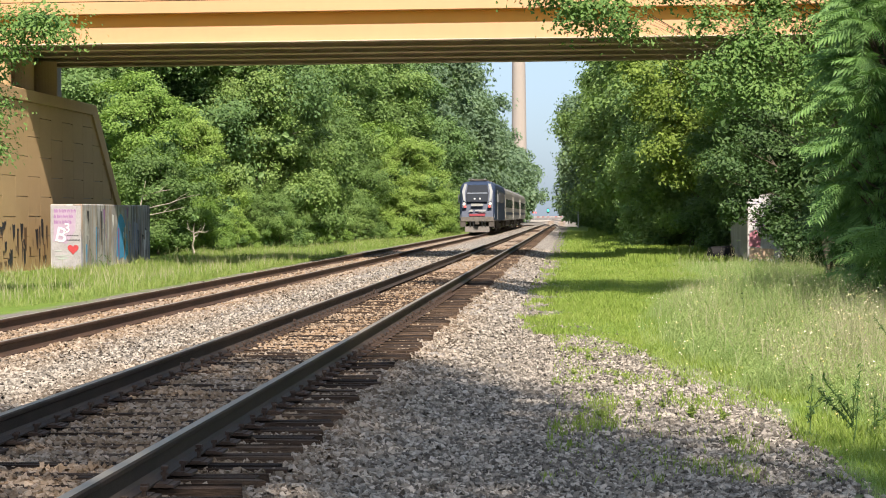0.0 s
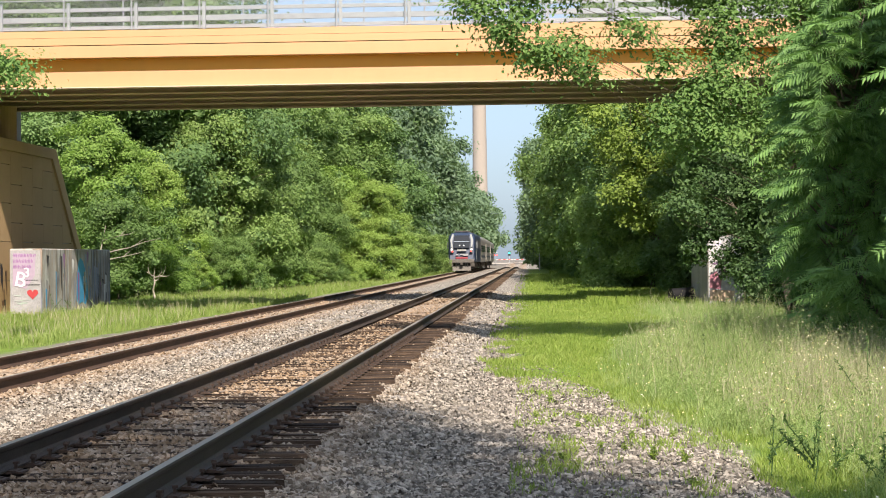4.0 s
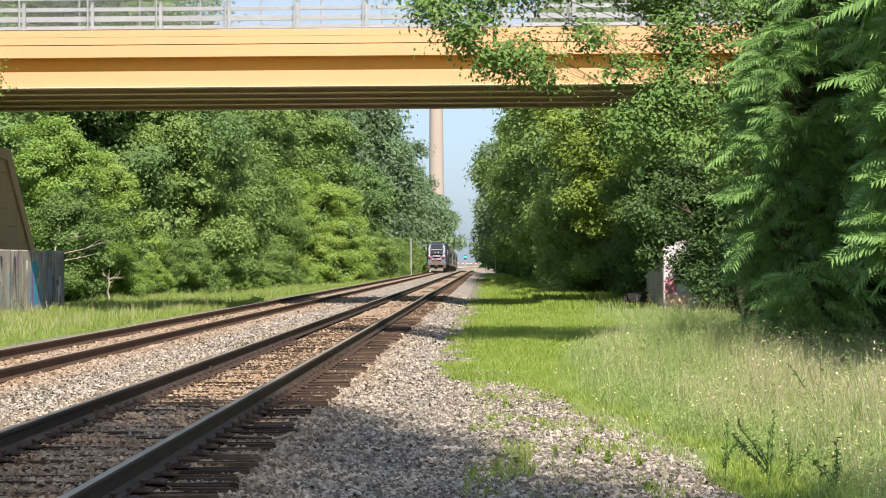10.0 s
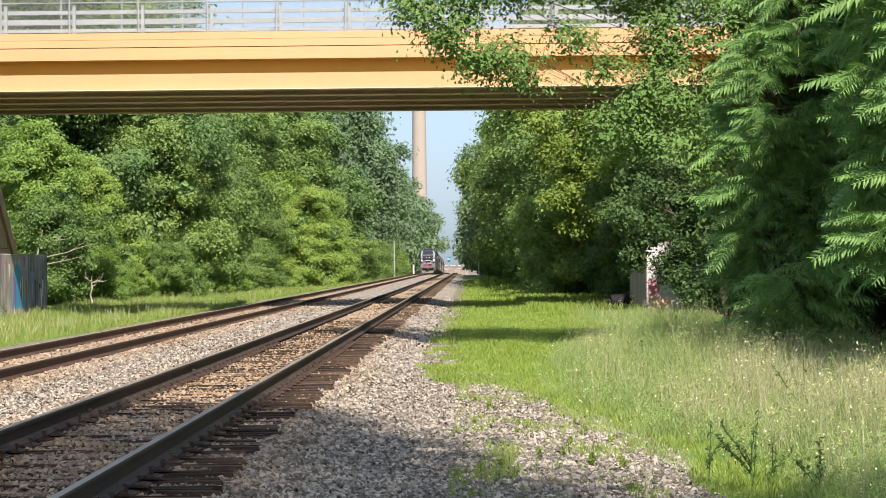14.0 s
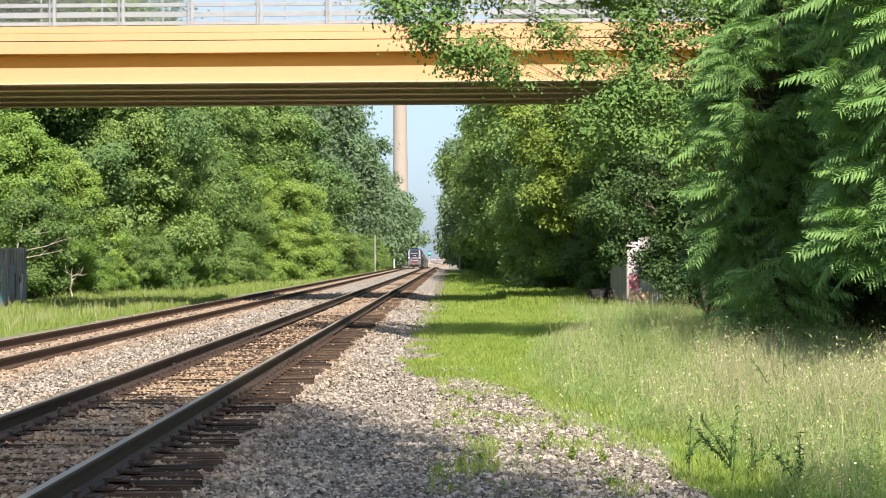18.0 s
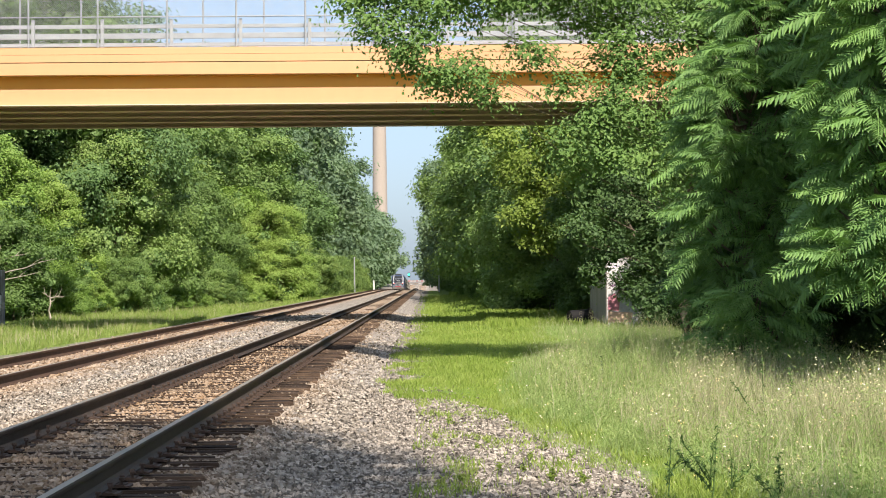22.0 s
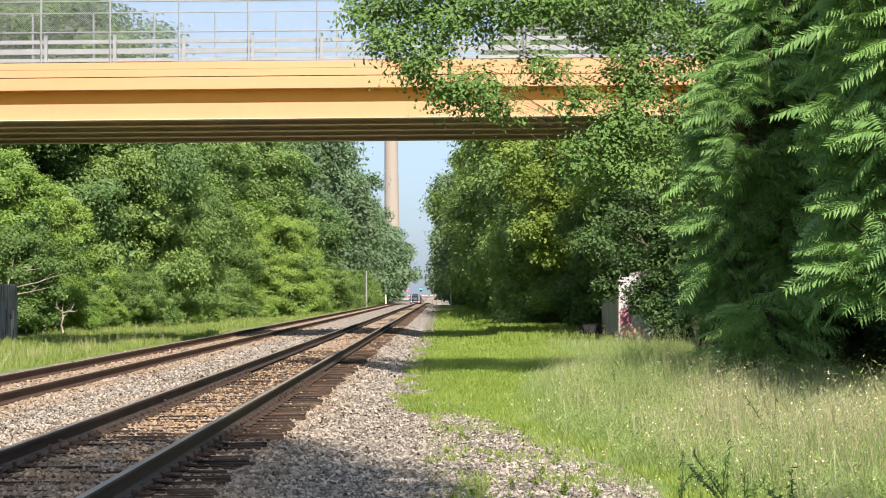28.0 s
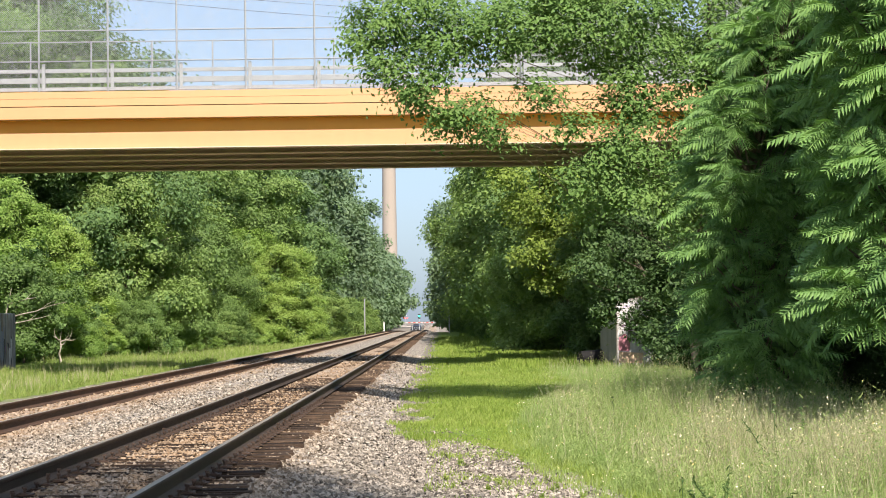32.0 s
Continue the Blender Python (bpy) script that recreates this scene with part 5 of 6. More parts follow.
def build_crash_walls():
    cb = Nodes("painted_concrete", 0.9, 0, 0.2)
    base = cb.ramp(cb.noise(1.5, 5, 0.6, geo=True), (0.35, (0.26, 0.25, 0.24)), (0.65, (0.46, 0.45, 0.44)))
    drip = cb.ramp(cb.noise(1.6, 4, 0.75, (1.0, 3.2, 0.22), True), (0.46, (0, 0, 0)), (0.56, (1, 1, 1)))
    tint = cb.ramp(cb.noise(0.9, 2, 0.5, (1, 2.2, 0.15), True), (0.30, (0.20, 0.22, 0.33)), (0.42, (0.07, 0.065, 0.06)), (0.5, (0.28, 0.18, 0.12)), (0.6, (0.33, 0.30, 0.29)), (0.72, (0.10, 0.09, 0.10)))
    cb.colour(cb.mix(cb.math("MULTIPLY", drip, 0.8), base, tint))
    cb.bump(cb.noise(30, 3, geo=True), 0.3, 0.02)
    white = worn("white_wall_paint", (0.33, 0.315, 0.325), (0.215, 0.205, 0.21), 2.5, 0.85, 0, 20, 0.1, geo=True)
    purple, red = plain("purple_spray_paint", (0.25, 0.12, 0.27), 0.7), plain("red_spray_paint", (0.36, 0.04, 0.045), 0.7)
    blue, black = plain("blue_spray_paint", (0.06, 0.28, 0.52), 0.7), plain("black_spray_paint", (0.03, 0.03, 0.035), 0.7)
    pink, chalk = plain("pink_spray_paint", (0.42, 0.17, 0.22), 0.7), plain("white_spray_paint", (0.72, 0.71, 0.70), 0.7)
    rr = random.Random(4)
    b = thing("crash_wall", "weathered concrete crash wall covered in graffiti beside the abutment", "concrete wall", "crash walls")
    part("wall_body", boxes((-19.27, -18.06, 65.8, 76.6, -0.4, 2.33), bevel=0.03), cb.mat, b)
    front = lambda lift: (lambda u, v: (-19.27 + u, 65.8 - lift, v))
    flat_shape("painted_ground", [(0.04, 0.0), (1.16, 0.0), (1.16, 2.27), (0.04, 2.27)], front(0.004), b, white, "patchy white wash")
    flat_shape("tag_ground", [(0.12, 0.95), (0.62, 0.85), (0.95, 1.35), (0.98, 2.12), (0.15, 2.18)], front(0.007), b, plain("mauve_spray_paint", (0.33, 0.255, 0.335), 0.7), "mauve sprayed patch")
    for k in range(3):
        z, u = 2.02 - 0.21 * k, 0.14 + rr.uniform(0, 0.06)
        while u < 0.92 - 0.05 * k:
            w, tilt = rr.uniform(0.05, 0.10), rr.uniform(-0.02, 0.03)
            for du, hgt in ((0, 0.13), (w * 0.6, 0.10)):
                flat_shape("scrawl", [(u + du, z), (u + du + 0.025, z), (u + du + 0.03 + tilt, z + hgt), (u + du + tilt, z + hgt)], front(0.009 + 0.001 * k), b, purple)
            flat_shape("scrawl", [(u, z + 0.05), (u + w * 0.6, z + 0.06), (u + w * 0.6, z + 0.08), (u, z + 0.075)], front(0.0125 + 0.001 * k), b, purple)
            u += w + rr.uniform(0.02, 0.05)
    for k, u0 in enumerate((0.14, 0.52)):
        cu = bpy.data.curves.new("letter", "FONT")
        cu.body, cu.size, cu.extrude = "B3"[k], 0.78 if k == 0 else 0.50, 0.0015
        tmp = new("letter", cu)
        me = bpy.data.meshes.new_from_object(tmp)
        bpy.data.objects.remove(tmp)
        put("letter", me, chalk, b, "white spray-painted letter", m=pose(-19.27 + u0, 65.8 - 0.022, 0.98 + 0.30 * k, 90, 0 if k else 12, 0))
    for k in range(2):
        u, z = 0.62, 1.14 - 0.17 * k
        while u < 1.08:
            w = rr.uniform(0.05, 0.09)
            flat_shape("scrawl", [(u, z), (u + w, z + 0.02), (u + w, z + 0.05), (u, z + 0.035)], front(0.018), b, black)
            u += w + 0.03
    heart = [(0.5 * 0.42 * 16 * math.sin(t) ** 3 / 16 * 1.0, 0.021 * (13 * math.cos(t) - 5 * math.cos(2 * t) - 2 * math.cos(3 * t) - math.cos(4 * t)) / 1.6) for t in [2 * math.pi * i / 28 for i in range(28)]]
    flat_shape("heart", [(0.86 + u, 0.66 + v) for u, v in heart], front(0.02), b, red, "red painted heart")
    for k in range(9):
        u, z = rr.uniform(0.1, 0.5), rr.uniform(0.15, 0.8)
        flat_shape("scrawl", [(u, z), (u + rr.uniform(0.15, 0.4), z + rr.uniform(-0.02, 0.02)), (u + 0.3, z + 0.025), (u, z + 0.02)], front(0.010 + 0.001 * k), b, plain("grey_green_scrawl", (0.32, 0.36, 0.33)))
    side = lambda lift: (lambda u, v: (-18.06 + lift, 65.8 + u, v))
    edge = [(5.0, 0.30), (5.3, 0.12), (5.9, 0.22), (6.4, 0.10), (6.9, 0.34), (6.8, 0.9), (6.5, 1.45), (6.1, 1.85), (5.7, 1.98), (5.35, 1.8), (5.1, 1.2)]
    flat_shape("blue_patch", edge, side(0.006), b, blue, "blue painted arch")
    for k in range(48):
        u = rr.uniform(0.2, 10.0)
        z1 = rr.uniform(0.8, 2.25)
        z0 = max(0.05, z1 - rr.uniform(0.4, 1.6))
        w = rr.uniform(0.06, 0.35)
        flat_shape("paint_run", [(u, z1), (u + w, z1 - 0.05), (u + w * 0.8, z0 + 0.2), (u + w * 0.45, z0), (u + w * 0.2, z0 + 0.3)], side(0.004 + 0.0002 * k), b,
                   rr.choice((black, purple, chalk, chalk, blue, M_CONCRETE, white, plain("grey_blue_paint", (0.22, 0.25, 0.36)), plain("dull_brown_paint", (0.20, 0.13, 0.09)))))
    b = thing("crash_wall", "concrete crash wall with pink graffiti half hidden by leaves", "concrete wall", "crash walls")
    part("wall_body", boxes((6.2, 7.5, 64, 70.5, -0.4, 2.5), bevel=0.03), M_CONCRETE, b)
    front = lambda lift: (lambda u, v: (6.2 + u, 64.0 - lift, v))
    white = worn("bright_wall_paint", (0.56, 0.54, 0.55), (0.42, 0.40, 0.41), 2.5, 0.85, 0, 20, 0.1, geo=True)
    flat_shape("painted_ground", [(0.04, 0.0), (1.26, 0.0), (1.26, 2.44), (0.04, 2.44)], front(0.004), b, white, "patchy white wash")
    flat_shape("scrawl", [(0.06, 0.65), (0.45, 0.6), (0.5, 1.0), (0.3, 1.25), (0.08, 1.1)], front(0.009), b, pink, "pink paint patch")
    flat_shape("scrawl", [(0.06, 0.2), (0.9, 0.2), (0.95, 0.55), (0.08, 0.6)], front(0.008), b, plain("pale_orange_paint", (0.60, 0.42, 0.30)))
    for k in range(9):
        u, z = rr.uniform(0.1, 0.9), rr.uniform(1.2, 2.2)
        flat_shape("scrawl", [(u, z), (u + 0.25, z + 0.05), (u + 0.22, z + 0.1), (u, z + 0.06)], front(0.010 + 0.001 * k), b, purple if k % 2 else plain("lilac_paint", (0.45, 0.42, 0.55)))
    # peeling dark paint low on the abutment's panels
    for k in range(70):
        u, z1 = rr.uniform(60.0, 69.5), rr.choice((rr.uniform(1.35, 1.85), rr.uniform(0.2, 1.1)))
        z0, w = max(-0.05, z1 - rr.uniform(0.25, 1.1)), rr.uniform(0.08, 0.4)
        bm = bmesh.new()
        pts = [(u, z1), (u + w * 0.4, z1 - 0.06), (u + w, z1 - 0.02), (u + w * 0.85, z0 + 0.1), (u + w * 0.6, z0 + 0.22), (u + w * 0.4, z0), (u + w * 0.15, z0 + 0.3)]
        bm.faces.new([bm.verts.new((-20.5 + 0.004 + 0.0002 * k, a, c)) for a, c in pts])
        part("peeling_paint", bm, black if k % 3 else plain("dull_brown_paint", (0.16, 0.095, 0.05)), ABUTMENT)


build_crash_walls()


def build_black_bin():
    b = thing("plastic_tub", "black plastic tub lying beside the crash wall", "tub", m=pose(5.55, 67.5, 0.02, 0, 0, 8))
    bm = bmesh.new()
    bmesh.ops.create_cone(bm, cap_ends=True, segments=20, radius1=0.26, radius2=0.31, depth=0.85, matrix=Matrix.Translation((0, 0, 0.30)) @ Euler((0, math.pi / 2, 0.2)).to_matrix().to_4x4())
    part("shell", bm, plain("black_plastic", (0.010, 0.010, 0.011), 0.75, 0, 0.2), b)
    bm = bmesh.new()
    bmesh.ops.create_cone(bm, cap_ends=False, segments=20, radius1=0.33, radius2=0.33, depth=0.05, matrix=Matrix.Translation((0.41, 0.085, 0.30)) @ Euler((0, math.pi / 2, 0.2)).to_matrix().to_4x4())
    part("rim", bm, plain("black_plastic_rim", (0.02, 0.02, 0.02), 0.5), b)


build_black_bin()


# ---- train ----
# Dark blue lifted a little, so the colour carries the haze of distance
M_BLUE = plain("hazed_locomotive_blue", (0.022, 0.034, 0.068), 0.4)
M_SILVER = plain("silver_paint", (0.17, 0.18, 0.185), 0.5, 0.1)
M_CARBODY = worn("brushed_car_side", (0.29, 0.28, 0.265), (0.24, 0.235, 0.225), 0.6, 0.45, 0.3, 12, 0.05)
M_GLASS = plain("dark_glass", (0.012, 0.014, 0.018), 0.12, 0, 0.6)
M_UNDER = worn("dusty_underframe", (0.085, 0.075, 0.065), (0.04, 0.036, 0.032), 3, 0.85)
M_RED = plain("red_paint", (0.25, 0.045, 0.06), 0.5)
M_BUFFER = worn("grey_pilot_paint", (0.14, 0.125, 0.11), (0.08, 0.072, 0.065), 4, 0.7)
M_WHEEL = plain("wheel_steel", (0.16, 0.14, 0.125), 0.5, 0.6)


def lamp_mat(name, c, power):
    m = Nodes(name, 0.3)
    m.colour(c)
    m.bsdf.inputs["Emission Color"].default_value = (*c, 1)
    m.bsdf.inputs["Emission Strength"].default_value = power
    return m.mat


M_LAMP_WHITE, M_LAMP_RED, M_LAMP_GREEN = lamp_mat("white_lamp", (1, 0.95, 0.85), 0.6), lamp_mat("red_lamp", (0.9, 0.06, 0.05), 0.7), lamp_mat("green_lamp", (0.05, 0.85, 0.5), 1.0)


def loft(sections, cap=True):
    """Skin over closed sections, each a list of points, front to back."""
    bm = bmesh.new()
    rows = [[bm.verts.new(p) for p in s] for s in sections]
    k = len(rows[0])
    for a, b in zip(rows, rows[1:]):
        for i in range(k):
            bm.faces.new((a[i], a[(i + 1) % k], b[(i + 1) % k], b[i]))
    if cap:
        bm.faces.new(rows[0][::-1])
        bm.faces.new(rows[-1])
    bmesh.ops.recalc_face_normals(bm, faces=bm.faces[:])
    return bm


def hull_section(y, half, z0, z1, shoulder, rake=0.0):
    """Cross-section of a rail vehicle: upright sides, rounded shoulders; rake sets the top back."""
    pts = [(-half, z0), (half, z0), (half * 1.0, z1 - shoulder), (half * 0.95, z1 - shoulder * 0.55), (half * 0.80, z1 - shoulder * 0.18), (half * 0.5, z1),
           (-half * 0.5, z1), (-half * 0.80, z1 - shoulder * 0.18), (-half * 0.95, z1 - shoulder * 0.55), (-half, z1 - shoulder)]
    return [(x, y + rake * max(0, (z - 2.3) / (z1 - 2.3)), z) for x, z in pts]


WHEELSETS = []


def build_bogie(parent, y, r=0.535, wheelbase=2.7):
    bg = part("bogie_frame", boxes((-1.18, -1.0, y - wheelbase / 2 - 0.7, y + wheelbase / 2 + 0.7, 0.42, 0.78), (1.0, 1.18, y - wheelbase / 2 - 0.7, y + wheelbase / 2 + 0.7, 0.42, 0.78), (-1.0, 1.0, y - 0.3, y + 0.3, 0.5, 0.85)), M_UNDER, parent)
    for dy in (-wheelbase / 2, wheelbase / 2):
        bm = rod(bmesh.new(), (-0.95, 0, 0), (0.95, 0, 0), 0.09, n=8)
        for sx in (-0.755, 0.755):
            rod(bm, (sx - 0.065, 0, 0), (sx + 0.065, 0, 0), r, n=20)
        ws = part("wheelset", bm, M_WHEEL, parent)
        ws.matrix_basis = pose(0, y + dy, r)
        WHEELSETS.append((ws, y + dy, r))


def build_train():
    loco = thing("locomotive", "dark blue diesel locomotive with silver stripes leading away down the line", "locomotive")
    # body: raked nose, straight flanks
    secs = [hull_section(0.0, 1.30, 1.25, 3.95, 0.55, 0.95), hull_section(0.30, 1.46, 1.12, 4.10, 0.6, 1.0), hull_section(1.3, 1.5, 1.05, 4.30, 0.62, 0.5), hull_section(2.6, 1.5, 1.05, 4.34, 0.62), hull_section(21.6, 1.5, 1.05, 4.34, 0.62)]
    part("body", loft(secs), M_BLUE, loco)
    # windscreen, set on the raked face
    def nose(x, z, lift=0.03):
        return (x, 0.95 * max(0, (z - 2.3) / 1.65) - lift, z)
    def plate(name, pts, mat, label="", lift=0.03, parent=loco):
        bm = bmesh.new()
        a = [bm.verts.new(nose(x, z, lift)) for x, z in pts]
        b = [bm.verts.new(nose(x, z, lift - 0.05)) for x, z in pts]
        bm.faces.new(a)
        for i in range(len(a)):
            bm.faces.new((a[i], b[i], b[(i + 1) % len(a)], a[(i + 1) % len(a)]))
        bmesh.ops.recalc_face_normals(bm, faces=bm.faces[:])
        return part(name, bm, mat, parent, label)
    ws = plate("windscreen", [(-0.86, 2.62), (0.86, 2.62), (0.93, 3.30), (0.80, 4.0), (-0.80, 4.0), (-0.93, 3.30)], M_GLASS, "dark raked windscreen")
    plate("screen_bar", [(-0.84, 3.30), (0.84, 3.30), (0.84, 3.36), (-0.84, 3.36)], plain("pale_blind", (0.22, 0.25, 0.30)), "", 0.045)
    for s in (-1, 1):
        plate("stripe", [(s * 0.98, 2.60), (s * 1.16, 2.75), (s * 1.26, 3.5), (s * 1.08, 4.1), (s * 0.86, 4.12), (s * 1.04, 3.45)], M_SILVER, "silver stripe", 0.035)
        plate("lamp_cluster", [(s * 0.86, 2.12), (s * 1.22, 2.12), (s * 1.22, 2.56), (s * 0.92, 2.56)], plain("lamp_housing", (0.03, 0.03, 0.035), 0.3), "", 0.04)
        for z, x, mat, nm in ((2.44, 1.08, M_LAMP_WHITE, "headlight"), (2.22, 1.0, M_LAMP_RED, "marker_light")):
            bm = rod(bmesh.new(), nose(s * x, z, 0.04), nose(s * x, z, 0.10), 0.10, 0.085, 14)
            part(nm, bm, mat, loco)
        bm = rod(bmesh.new(), nose(s * 0.22, 2.86, 0.05), nose(s * 0.22, 2.86, 0.1), 0.09, 0.08, 12)
        part("ditch_light", bm, plain("unlit_lamp", (0.45, 0.46, 0.48), 0.2), loco)
        part("mirror", boxes((min(s * 1.56, s * 1.68), max(s * 1.56, s * 1.68), 1.9, 2.05, 2.55, 3.25), bevel=0.02), M_SILVER, loco)
        part("grab_rail", rod(bmesh.new(), (s * 1.4, 0.2, 1.3), (s * 1.4, 0.75, 2.4), 0.02, n=6), M_SILVER, loco)
        part("side_window", boxes((min(s * 1.49, s * 1.52), max(s * 1.49, s * 1.52), 2.4, 3.3, 2.6, 3.35)), M_GLASS, loco)
        part("side_stripe", boxes((min(s * 1.49, s * 1.515), max(s * 1.49, s * 1.515), 3.8, 5.2, 1.15, 3.6)), M_SILVER, loco, "silver flank stripe")
        part("grille", boxes((min(s * 1.49, s * 1.52), max(s * 1.49, s * 1.52), 8, 19, 2.6, 3.5)), plain("grille_grey", (0.08, 0.085, 0.09)), loco)
    plate("number_board", [(-0.5, 2.26), (0.5, 2.26), (0.5, 2.46), (-0.5, 2.46)], plain("number_board_grey", (0.16, 0.16, 0.15)), "grey number board", 0.04)
    # maker's mark and name, as plain shapes
    for u0, u1, z0, z1 in ((-0.72, -0.36, 1.80, 1.90), (-0.60, -0.30, 1.90, 1.97), (-0.22, 0.72, 1.84, 1.96), (0.05, 0.72, 1.74, 1.80)):
        plate("emblem", [(u0, z0), (u1, z0 + 0.01), (u1 - 0.04, z1), (u0 + 0.1, z1)], plain("white_marking", (0.30, 0.30, 0.31)), "", 0.04)
    part("red_band", boxes((-0.66, 0.66, -0.10, 0.02, 1.42, 1.62), bevel=0.015), M_RED, loco, "red band over the coupler")
    part("buffer_beam", boxes((-1.36, 1.36, -0.12, 0.5, 0.98, 1.38), bevel=0.03), M_BUFFER, loco)
    part("step_box", boxes((-1.40, -0.95, -0.05, 0.6, 0.55, 1.0), bevel=0.02), M_UNDER, loco)
    part("step_box", boxes((0.95, 1.40, -0.05, 0.6, 0.55, 1.0), bevel=0.02), M_UNDER, loco)
    part("coupler", boxes((-0.16, 0.16, -0.62, 0.1, 0.72, 1.02), bevel=0.04), M_UNDER, loco)
    for x in (-0.6, -0.35, 0.38, 0.62):
        part("hose", rod(bmesh.new(), (x, -0.15, 1.05), (x + 0.05, -0.22, 0.55), 0.03, n=6), plain("rubber", (0.02, 0.02, 0.02)), loco)
    bm = bmesh.new()
    prof = [(-0.30, 0.12), (0.15, 0.12), (0.05, 0.58), (-0.12, 0.58)]
    a = [bm.verts.new((-1.0, y, z)) for y, z in prof]
    b = [bm.verts.new((1.0, y, z)) for y, z in prof]
    bm.faces.new(a)
    bm.faces.new(b[::-1])
    for i in range(4):
        bm.faces.new((a[i], b[i], b[(i + 1) % 4], a[(i + 1) % 4]))
    bmesh.ops.recalc_face_normals(bm, faces=bm.faces[:])
    part("pilot", bm, M_BUFFER, loco, "grey pilot plate")
    part("fuel_tank", boxes((-1.25, 1.25, 7.5, 14, 0.35, 1.05), bevel=0.06), M_UNDER, loco)
    for y in (2.2, 6, 12, 18):
        part("roof_box", boxes((-0.7, 0.7, y, y + 1.6, 4.33, 4.52), bevel=0.05), M_UNDER, loco)
    for x in (-0.75, -0.45, 0.55):
        part("horn", rod(bmesh.new(), (x, 1.9, 4.5), (x, 2.4, 4.5), 0.07, 0.04, 8), M_SILVER, loco)
    build_bogie(loco, 4.2)
    build_bogie(loco, 17.4)
    cars = []
    for i in range(3):
        c = thing("passenger_car", "silver grey passenger car of the departing train", "passenger car", "passenger cars")
        secs = [hull_section(0.0, 1.46, 1.0, 4.2, 0.6), hull_section(25.5, 1.46, 1.0, 4.2, 0.6)]
        part("body", loft(secs), M_CARBODY, c)
        part("gangway", boxes((-0.55, 0.55, -0.35, 0.0, 1.2, 3.6), bevel=0.04), plain("gangway_rubber", (0.03, 0.03, 0.03)), c)
        for s in (-1, 1):
            for y in (0.5, 23.6):
                part("door", boxes((min(s * 1.45, s * 1.475), max(s * 1.45, s * 1.475), y, y + 1.4, 1.15, 3.4)), plain("door_cream", (0.42, 0.40, 0.35)), c, "cream vestibule door")
            for k in range(11):
                y = 2.6 + k * 1.9
                part("window", boxes((min(s * 1.45, s * 1.47), max(s * 1.45, s * 1.47), y, y + 1.45, 2.25, 3.05)), M_GLASS, c)
            part("blue_band", boxes((min(s * 1.45, s * 1.466), max(s * 1.45, s * 1.466), 2.2, 23.2, 1.55, 1.8)), M_BLUE, c)
        for y in (3, 10, 17):
            part("roof_unit", boxes((-0.8, 0.8, y, y + 4, 4.19, 4.36), bevel=0.05), M_SILVER, c)
        part("underframe_box", boxes((-1.3, 1.3, 7, 18.5, 0.45, 1.0), bevel=0.04), M_UNDER, c)
        build_bogie(c, 3.6)
        build_bogie(c, 21.9)
        cars.append(c)
    return loco, cars


LOCO, CARS = build_train()


# ---- road vehicles on the bridge ----
def build_car(label, paint, glass_h=0.55):
    """A car heading along +x, its base at z = 0."""
    c = thing("car", label, "car", "cars on the bridge")
    def sec(prof, half_of):
        bm = bmesh.new()
        rows = [[bm.verts.new((x, s * half_of(z), z)) for x, z in prof] for s in (-1, 1)]
        bm.faces.new(rows[0])
        bm.faces.new(rows[1][::-1])
        k = len(prof)
        for i in range(k):
            bm.faces.new((rows[0][i], rows[1][i], rows[1][(i + 1) % k], rows[0][(i + 1) % k]))
        bmesh.ops.recalc_face_normals(bm, faces=bm.faces[:])
        bmesh.ops.bevel(bm, geom=bm.edges[:], offset=0.05, segments=2, affect="EDGES")
        return bm
    part("body", sec([(-2.3, 0.25), (2.3, 0.25), (2.35, 0.6), (2.1, 0.82), (0.9, 0.95), (-2.1, 1.0), (-2.35, 0.7)], lambda z: 0.9), paint, c)
    part("cabin", sec([(-2.0, 0.95), (1.0, 0.92), (0.25, 1.40), (-0.5, 1.46), (-1.6, 1.40)], lambda z: 0.84 - 0.16 * (z - 0.92) / 0.5), M_GLASS, c, "dark car windows")
    part("roof", sec([(-1.5, 1.40), (0.2, 1.41), (0.0, 1.47), (-0.6, 1.50), (-1.3, 1.47)], lambda z: 0.72), paint, c)
    for s in (-1, 1):
        part("tail_light", boxes((-2.4, -2.2, min(s * 0.6, s * 0.88), max(s * 0.6, s * 0.88), 0.72, 0.86), bevel=0.02), plain("red_lens", (0.5, 0.02, 0.02), 0.2), c)
        part("headlight", boxes((2.2, 2.36, min(s * 0.6, s * 0.88), max(s * 0.6, s * 0.88), 0.60, 0.74), bevel=0.02), plain("clear_lens", (0.7, 0.7, 0.7), 0.15), c)
        for x in (-1.45, 1.45):
            part("wheel", rod(bmesh.new(), (x, s * 0.72, 0.33), (x, s * 0.93, 0.33), 0.33, n=18), plain("tyre", (0.02, 0.02, 0.02)), c)
    return c


ROAD_Z = BZ1 + 0.305
CAR_A = build_car("dark grey car crossing the bridge", plain("dark_car_paint", (0.05, 0.045, 0.04), 0.25))
CAR_B = build_car("dark blue car with red tail lights crossing the bridge", plain("blue_car_paint", (0.06, 0.07, 0.09), 0.25))
CAR_C = build_car("tan brown car crossing the bridge", plain("tan_car_paint", (0.20, 0.15, 0.11), 0.25))
CAR_D = build_car("silver grey car crossing the bridge", plain("grey_car_paint", (0.25, 0.26, 0.27), 0.25))
for c_ in (CAR_A, CAR_B, CAR_C, CAR_D):
    c_.matrix_basis = pose(-90, 68, ROAD_Z)


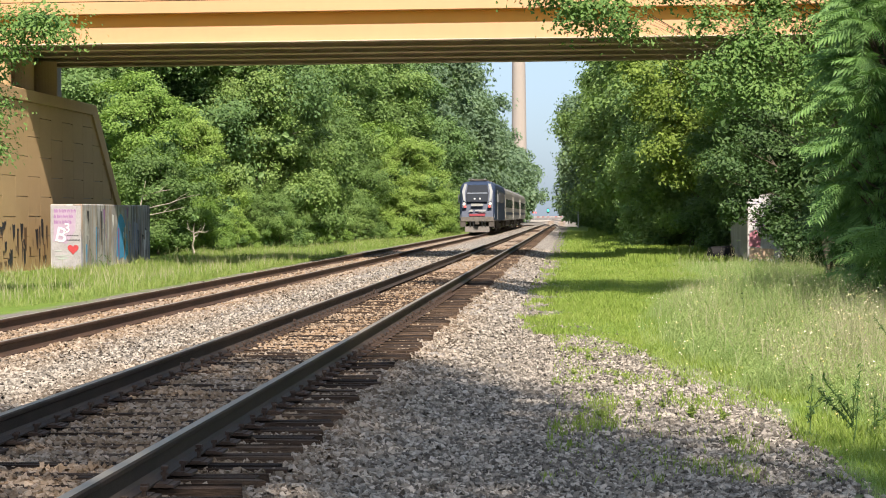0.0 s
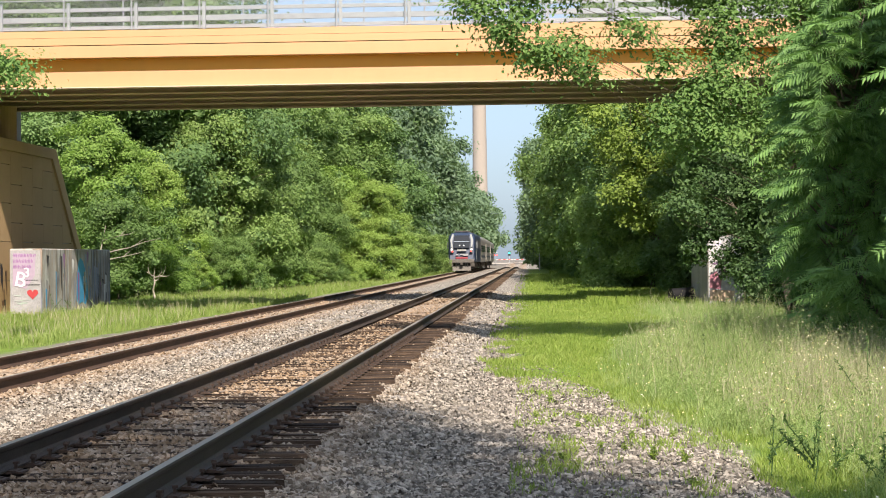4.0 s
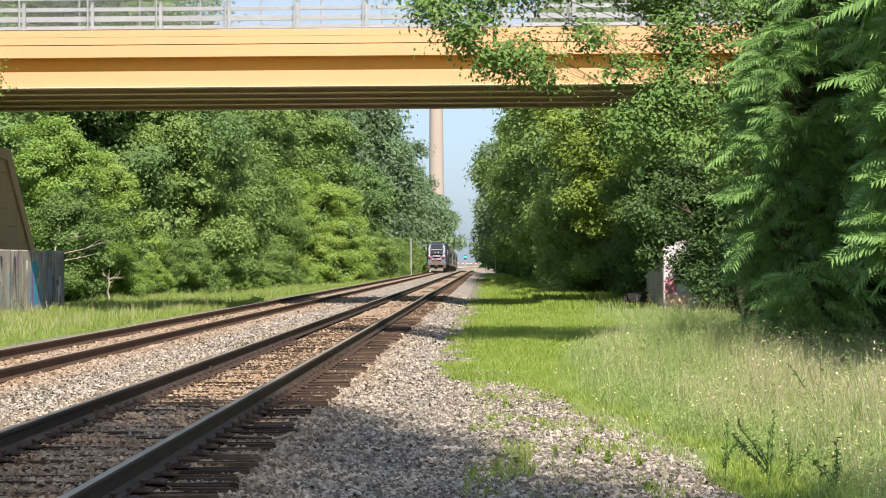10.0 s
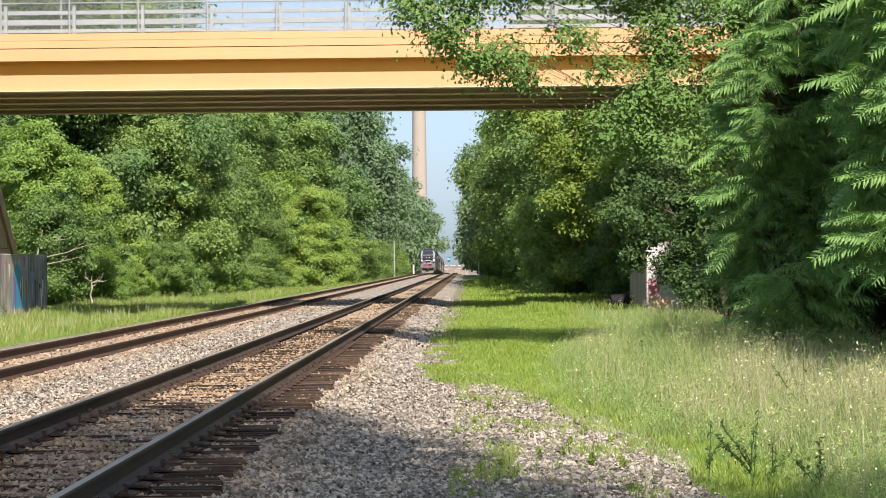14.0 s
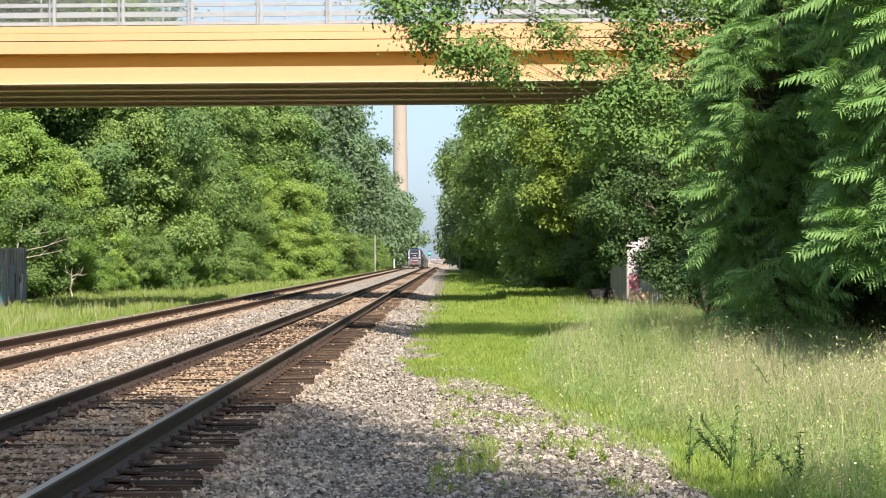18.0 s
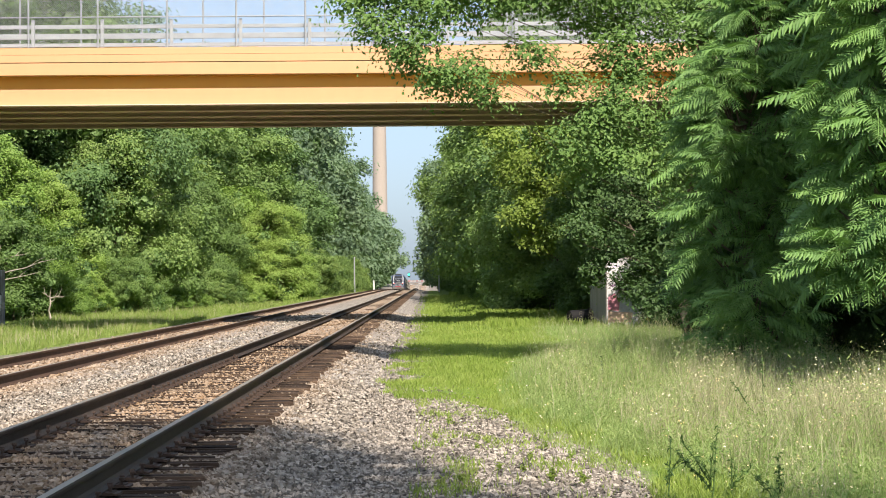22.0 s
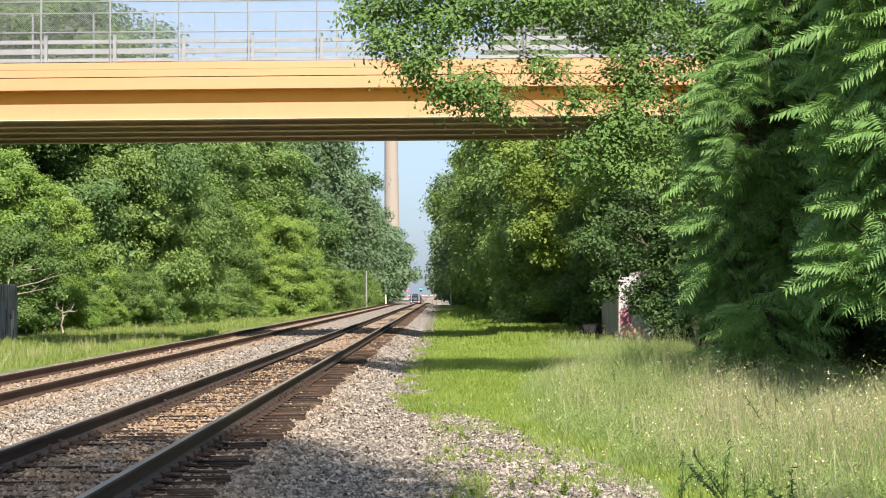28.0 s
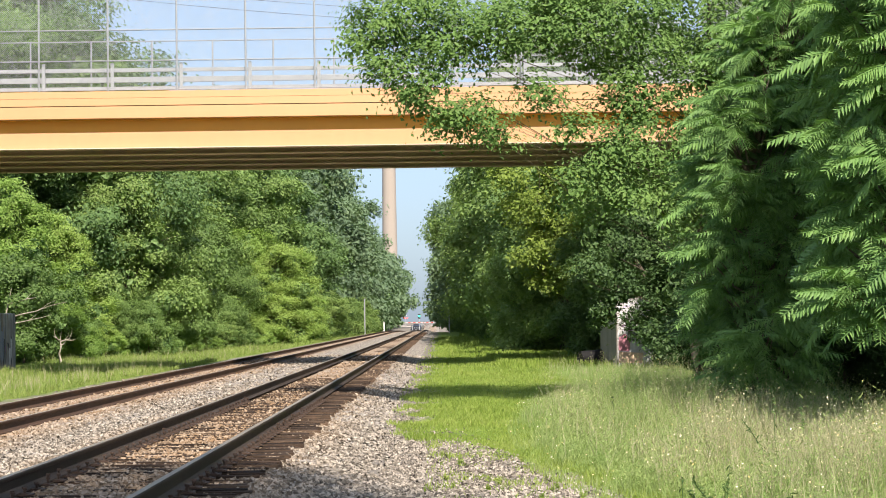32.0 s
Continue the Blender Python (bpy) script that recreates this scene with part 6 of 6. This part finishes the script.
def build_road_approach():
    asphalt = worn("asphalt", (0.06, 0.06, 0.058), (0.045, 0.045, 0.044), 2, 0.9)
    for name, xa, xb in (("approach_road_west", -800, -26), ("approach_road_east", 30, 800)):
        tagged(part(name, boxes((xa, xb, BY + 0.4, BY + 10.3, -1.0, BZ1 + 0.3)), asphalt, None), "raised asphalt road leading onto the bridge", "road", kind="structure")
    tagged(part("bridge_road", boxes((-26, 30, BY + 0.4, BY + 10.25, BZ1 + 0.3, BZ1 + 0.305)), asphalt, None), "asphalt road over the bridge", "road", kind="structure")


build_road_approach()


# ---- far things by the line ----
def build_pole(name, x, y, h, r, mat, label, category, group=""):
    p = thing(name, label, category, group, m=pose(x, y, ground_z(x, y) - 0.1))
    part("shaft", rod(bmesh.new(), (0, 0, 0), (0, 0, h + 0.1), r, r * 0.8, 10), mat, p)
    return p


pl = build_pole("line_pole", -10.6, 250, 4.9, 0.11, M_GALV, "plain grey pole beside the far track", "pole")
part("cap", rod(bmesh.new(), (0, 0, 4.95), (0, 0, 5.05), 0.13, 0.05, 10), M_GALV, pl)
pl = build_pole("line_pole", 1.1, 250, 3.6, 0.10, M_GALV, "short grey pole at the edge of the woods", "pole")
part("cap", rod(bmesh.new(), (0, 0, 3.65), (0, 0, 3.75), 0.12, 0.05, 10), M_GALV, pl)
pl = build_pole("marker_post", -10.1, 318, 1.9, 0.16, plain("white_post_paint", (0.7, 0.7, 0.68)), "white marker post beside the far track", "post")
part("cap", rod(bmesh.new(), (0, 0, 1.95), (0, 0, 2.05), 0.17, 0.06, 10), M_GALV, pl)


def build_crossing():
    y = 745.0
    z = grade(y)
    tagged(part("crossing_road", boxes((-300, 300, y - 6, y + 6, z - 0.5, z + 0.42)), worn("pale_asphalt", (0.42, 0.39, 0.36), (0.36, 0.335, 0.31), 0.5, 0.9), None), "pale road over the level crossing", "road", kind="structure")
    white, red = plain("white_gate_paint", (0.5, 0.5, 0.5)), plain("red_gate_paint", (0.42, 0.05, 0.045))
    for x, d, yy in ((-14.5, 1, y - 7), (1.8, -1, y - 7.4)):
        g = thing("crossing_gate", "red and white striped level crossing gate, lowered", "crossing gate", "crossing gates", m=pose(x, yy, z + 0.3))
        part("mast", rod(bmesh.new(), (0, 0, 0), (0, 0, 4.8), 0.09, n=10), M_GALV, g)
        part("crossbuck", boxes((-0.6, 0.6, -0.06, -0.03, 4.1, 4.35)), white, g, "white crossbuck board")
        for k in range(9):
            part("arm_band", boxes((min(d * k, d * (k + 1)), max(d * k, d * (k + 1)), -0.08, 0.0, 1.25, 1.5)), red if k % 2 else white, g)
        for s in (-0.45, 0.45):
            part("flashing_light", rod(bmesh.new(), (s, -0.12, 3.2), (s, 0.02, 3.2), 0.28, n=16), M_LAMP_RED, g)
    s = thing("railway_signal", "tall signal mast showing a green light", "signal", m=pose(-9.4, y + 25, grade(y + 25)))
    part("mast", rod(bmesh.new(), (0, 0, 0), (0, 0, 5.2), 0.1, n=10), M_GALV, s)
    part("head", boxes((-0.5, 0.5, -0.15, 0.15, 3.2, 5.2), bevel=0.05), plain("signal_black", (0.02, 0.02, 0.02)), s)
    part("lens", rod(bmesh.new(), (0, -0.32, 4.4), (0, -0.14, 4.4), 0.45, n=16), M_LAMP_GREEN, s, "green signal light")


build_crossing()


def build_cables():
    mat = plain("black_cable", (0.03, 0.03, 0.035))
    for k, (za, zb, y) in enumerate(((20.2, 16.4, 90), (20.9, 17.2, 91), (21.9, 18.3, 90.5))):
        cab = thing("overhead_cable", "thin dark overhead cable above the bridge", "cable", "overhead cables")
        pts = [Vector((-30 + 60 * i / 24, y, za + (zb - za) * i / 24 - 1.6 * (1 - (i / 12 - 1) ** 2))) for i in range(25)]
        v, q = tube(pts, [0.011] * 25, 4)
        put("strand", mesh_of("strand", v, q, 4), mat, cab)
    for x, h in ((-30, 22.6), (30, 19.1)):
        p = build_pole("utility_pole", x, 90.5, h, 0.17, M_BARK, "wooden utility pole carrying cables behind the trees", "pole", "utility poles")
        part("crossarm", boxes((-0.06, 0.06, -1.0, 1.0, h - 2.2, h - 2.05)), M_BARK, p)


build_cables()


# ---- what moves ----
def train_at(y):
    return pose(FAR_X, y, RAIL_Z + FAR_DROP + grade(y), math.degrees(math.atan2(grade(y + 12) - grade(y), 12)))


def motions():
    start, speed = 148.0, 12.3
    times = list(range(0, 33, 2))
    walk(LOCO, [(t, train_at(start + speed * t)) for t in times])
    for i, c in enumerate(CARS):
        walk(c, [(t, train_at(start + speed * t + 22.3 + i * 26.1)) for t in times])
    steps = 480
    for ws, y, r in WHEELSETS:
        walk(ws, [(32.0 * k / steps, pose(0, y, r, -math.degrees(speed * 32.0 * k / steps / r) % 360)) for k in range(steps + 1)])
    # cars: (object, moment, place then, speed, lane)
    for c, t0, x0, v, lane in ((CAR_A, 6.0, -6.9, -21.5, 71.6), (CAR_B, 19.7, -7.6, 21.0, 67.6), (CAR_C, 20.8, -6.9, -21.5, 71.6), (CAR_D, 31.45, -8.4, -20.0, 71.6)):
        turn = 0 if v > 0 else 180
        walk(c, [(t, pose(x0 + v * (t - t0), lane, ROAD_Z, 0, 0, turn)) for t in (0.0, 32.0)])


motions()
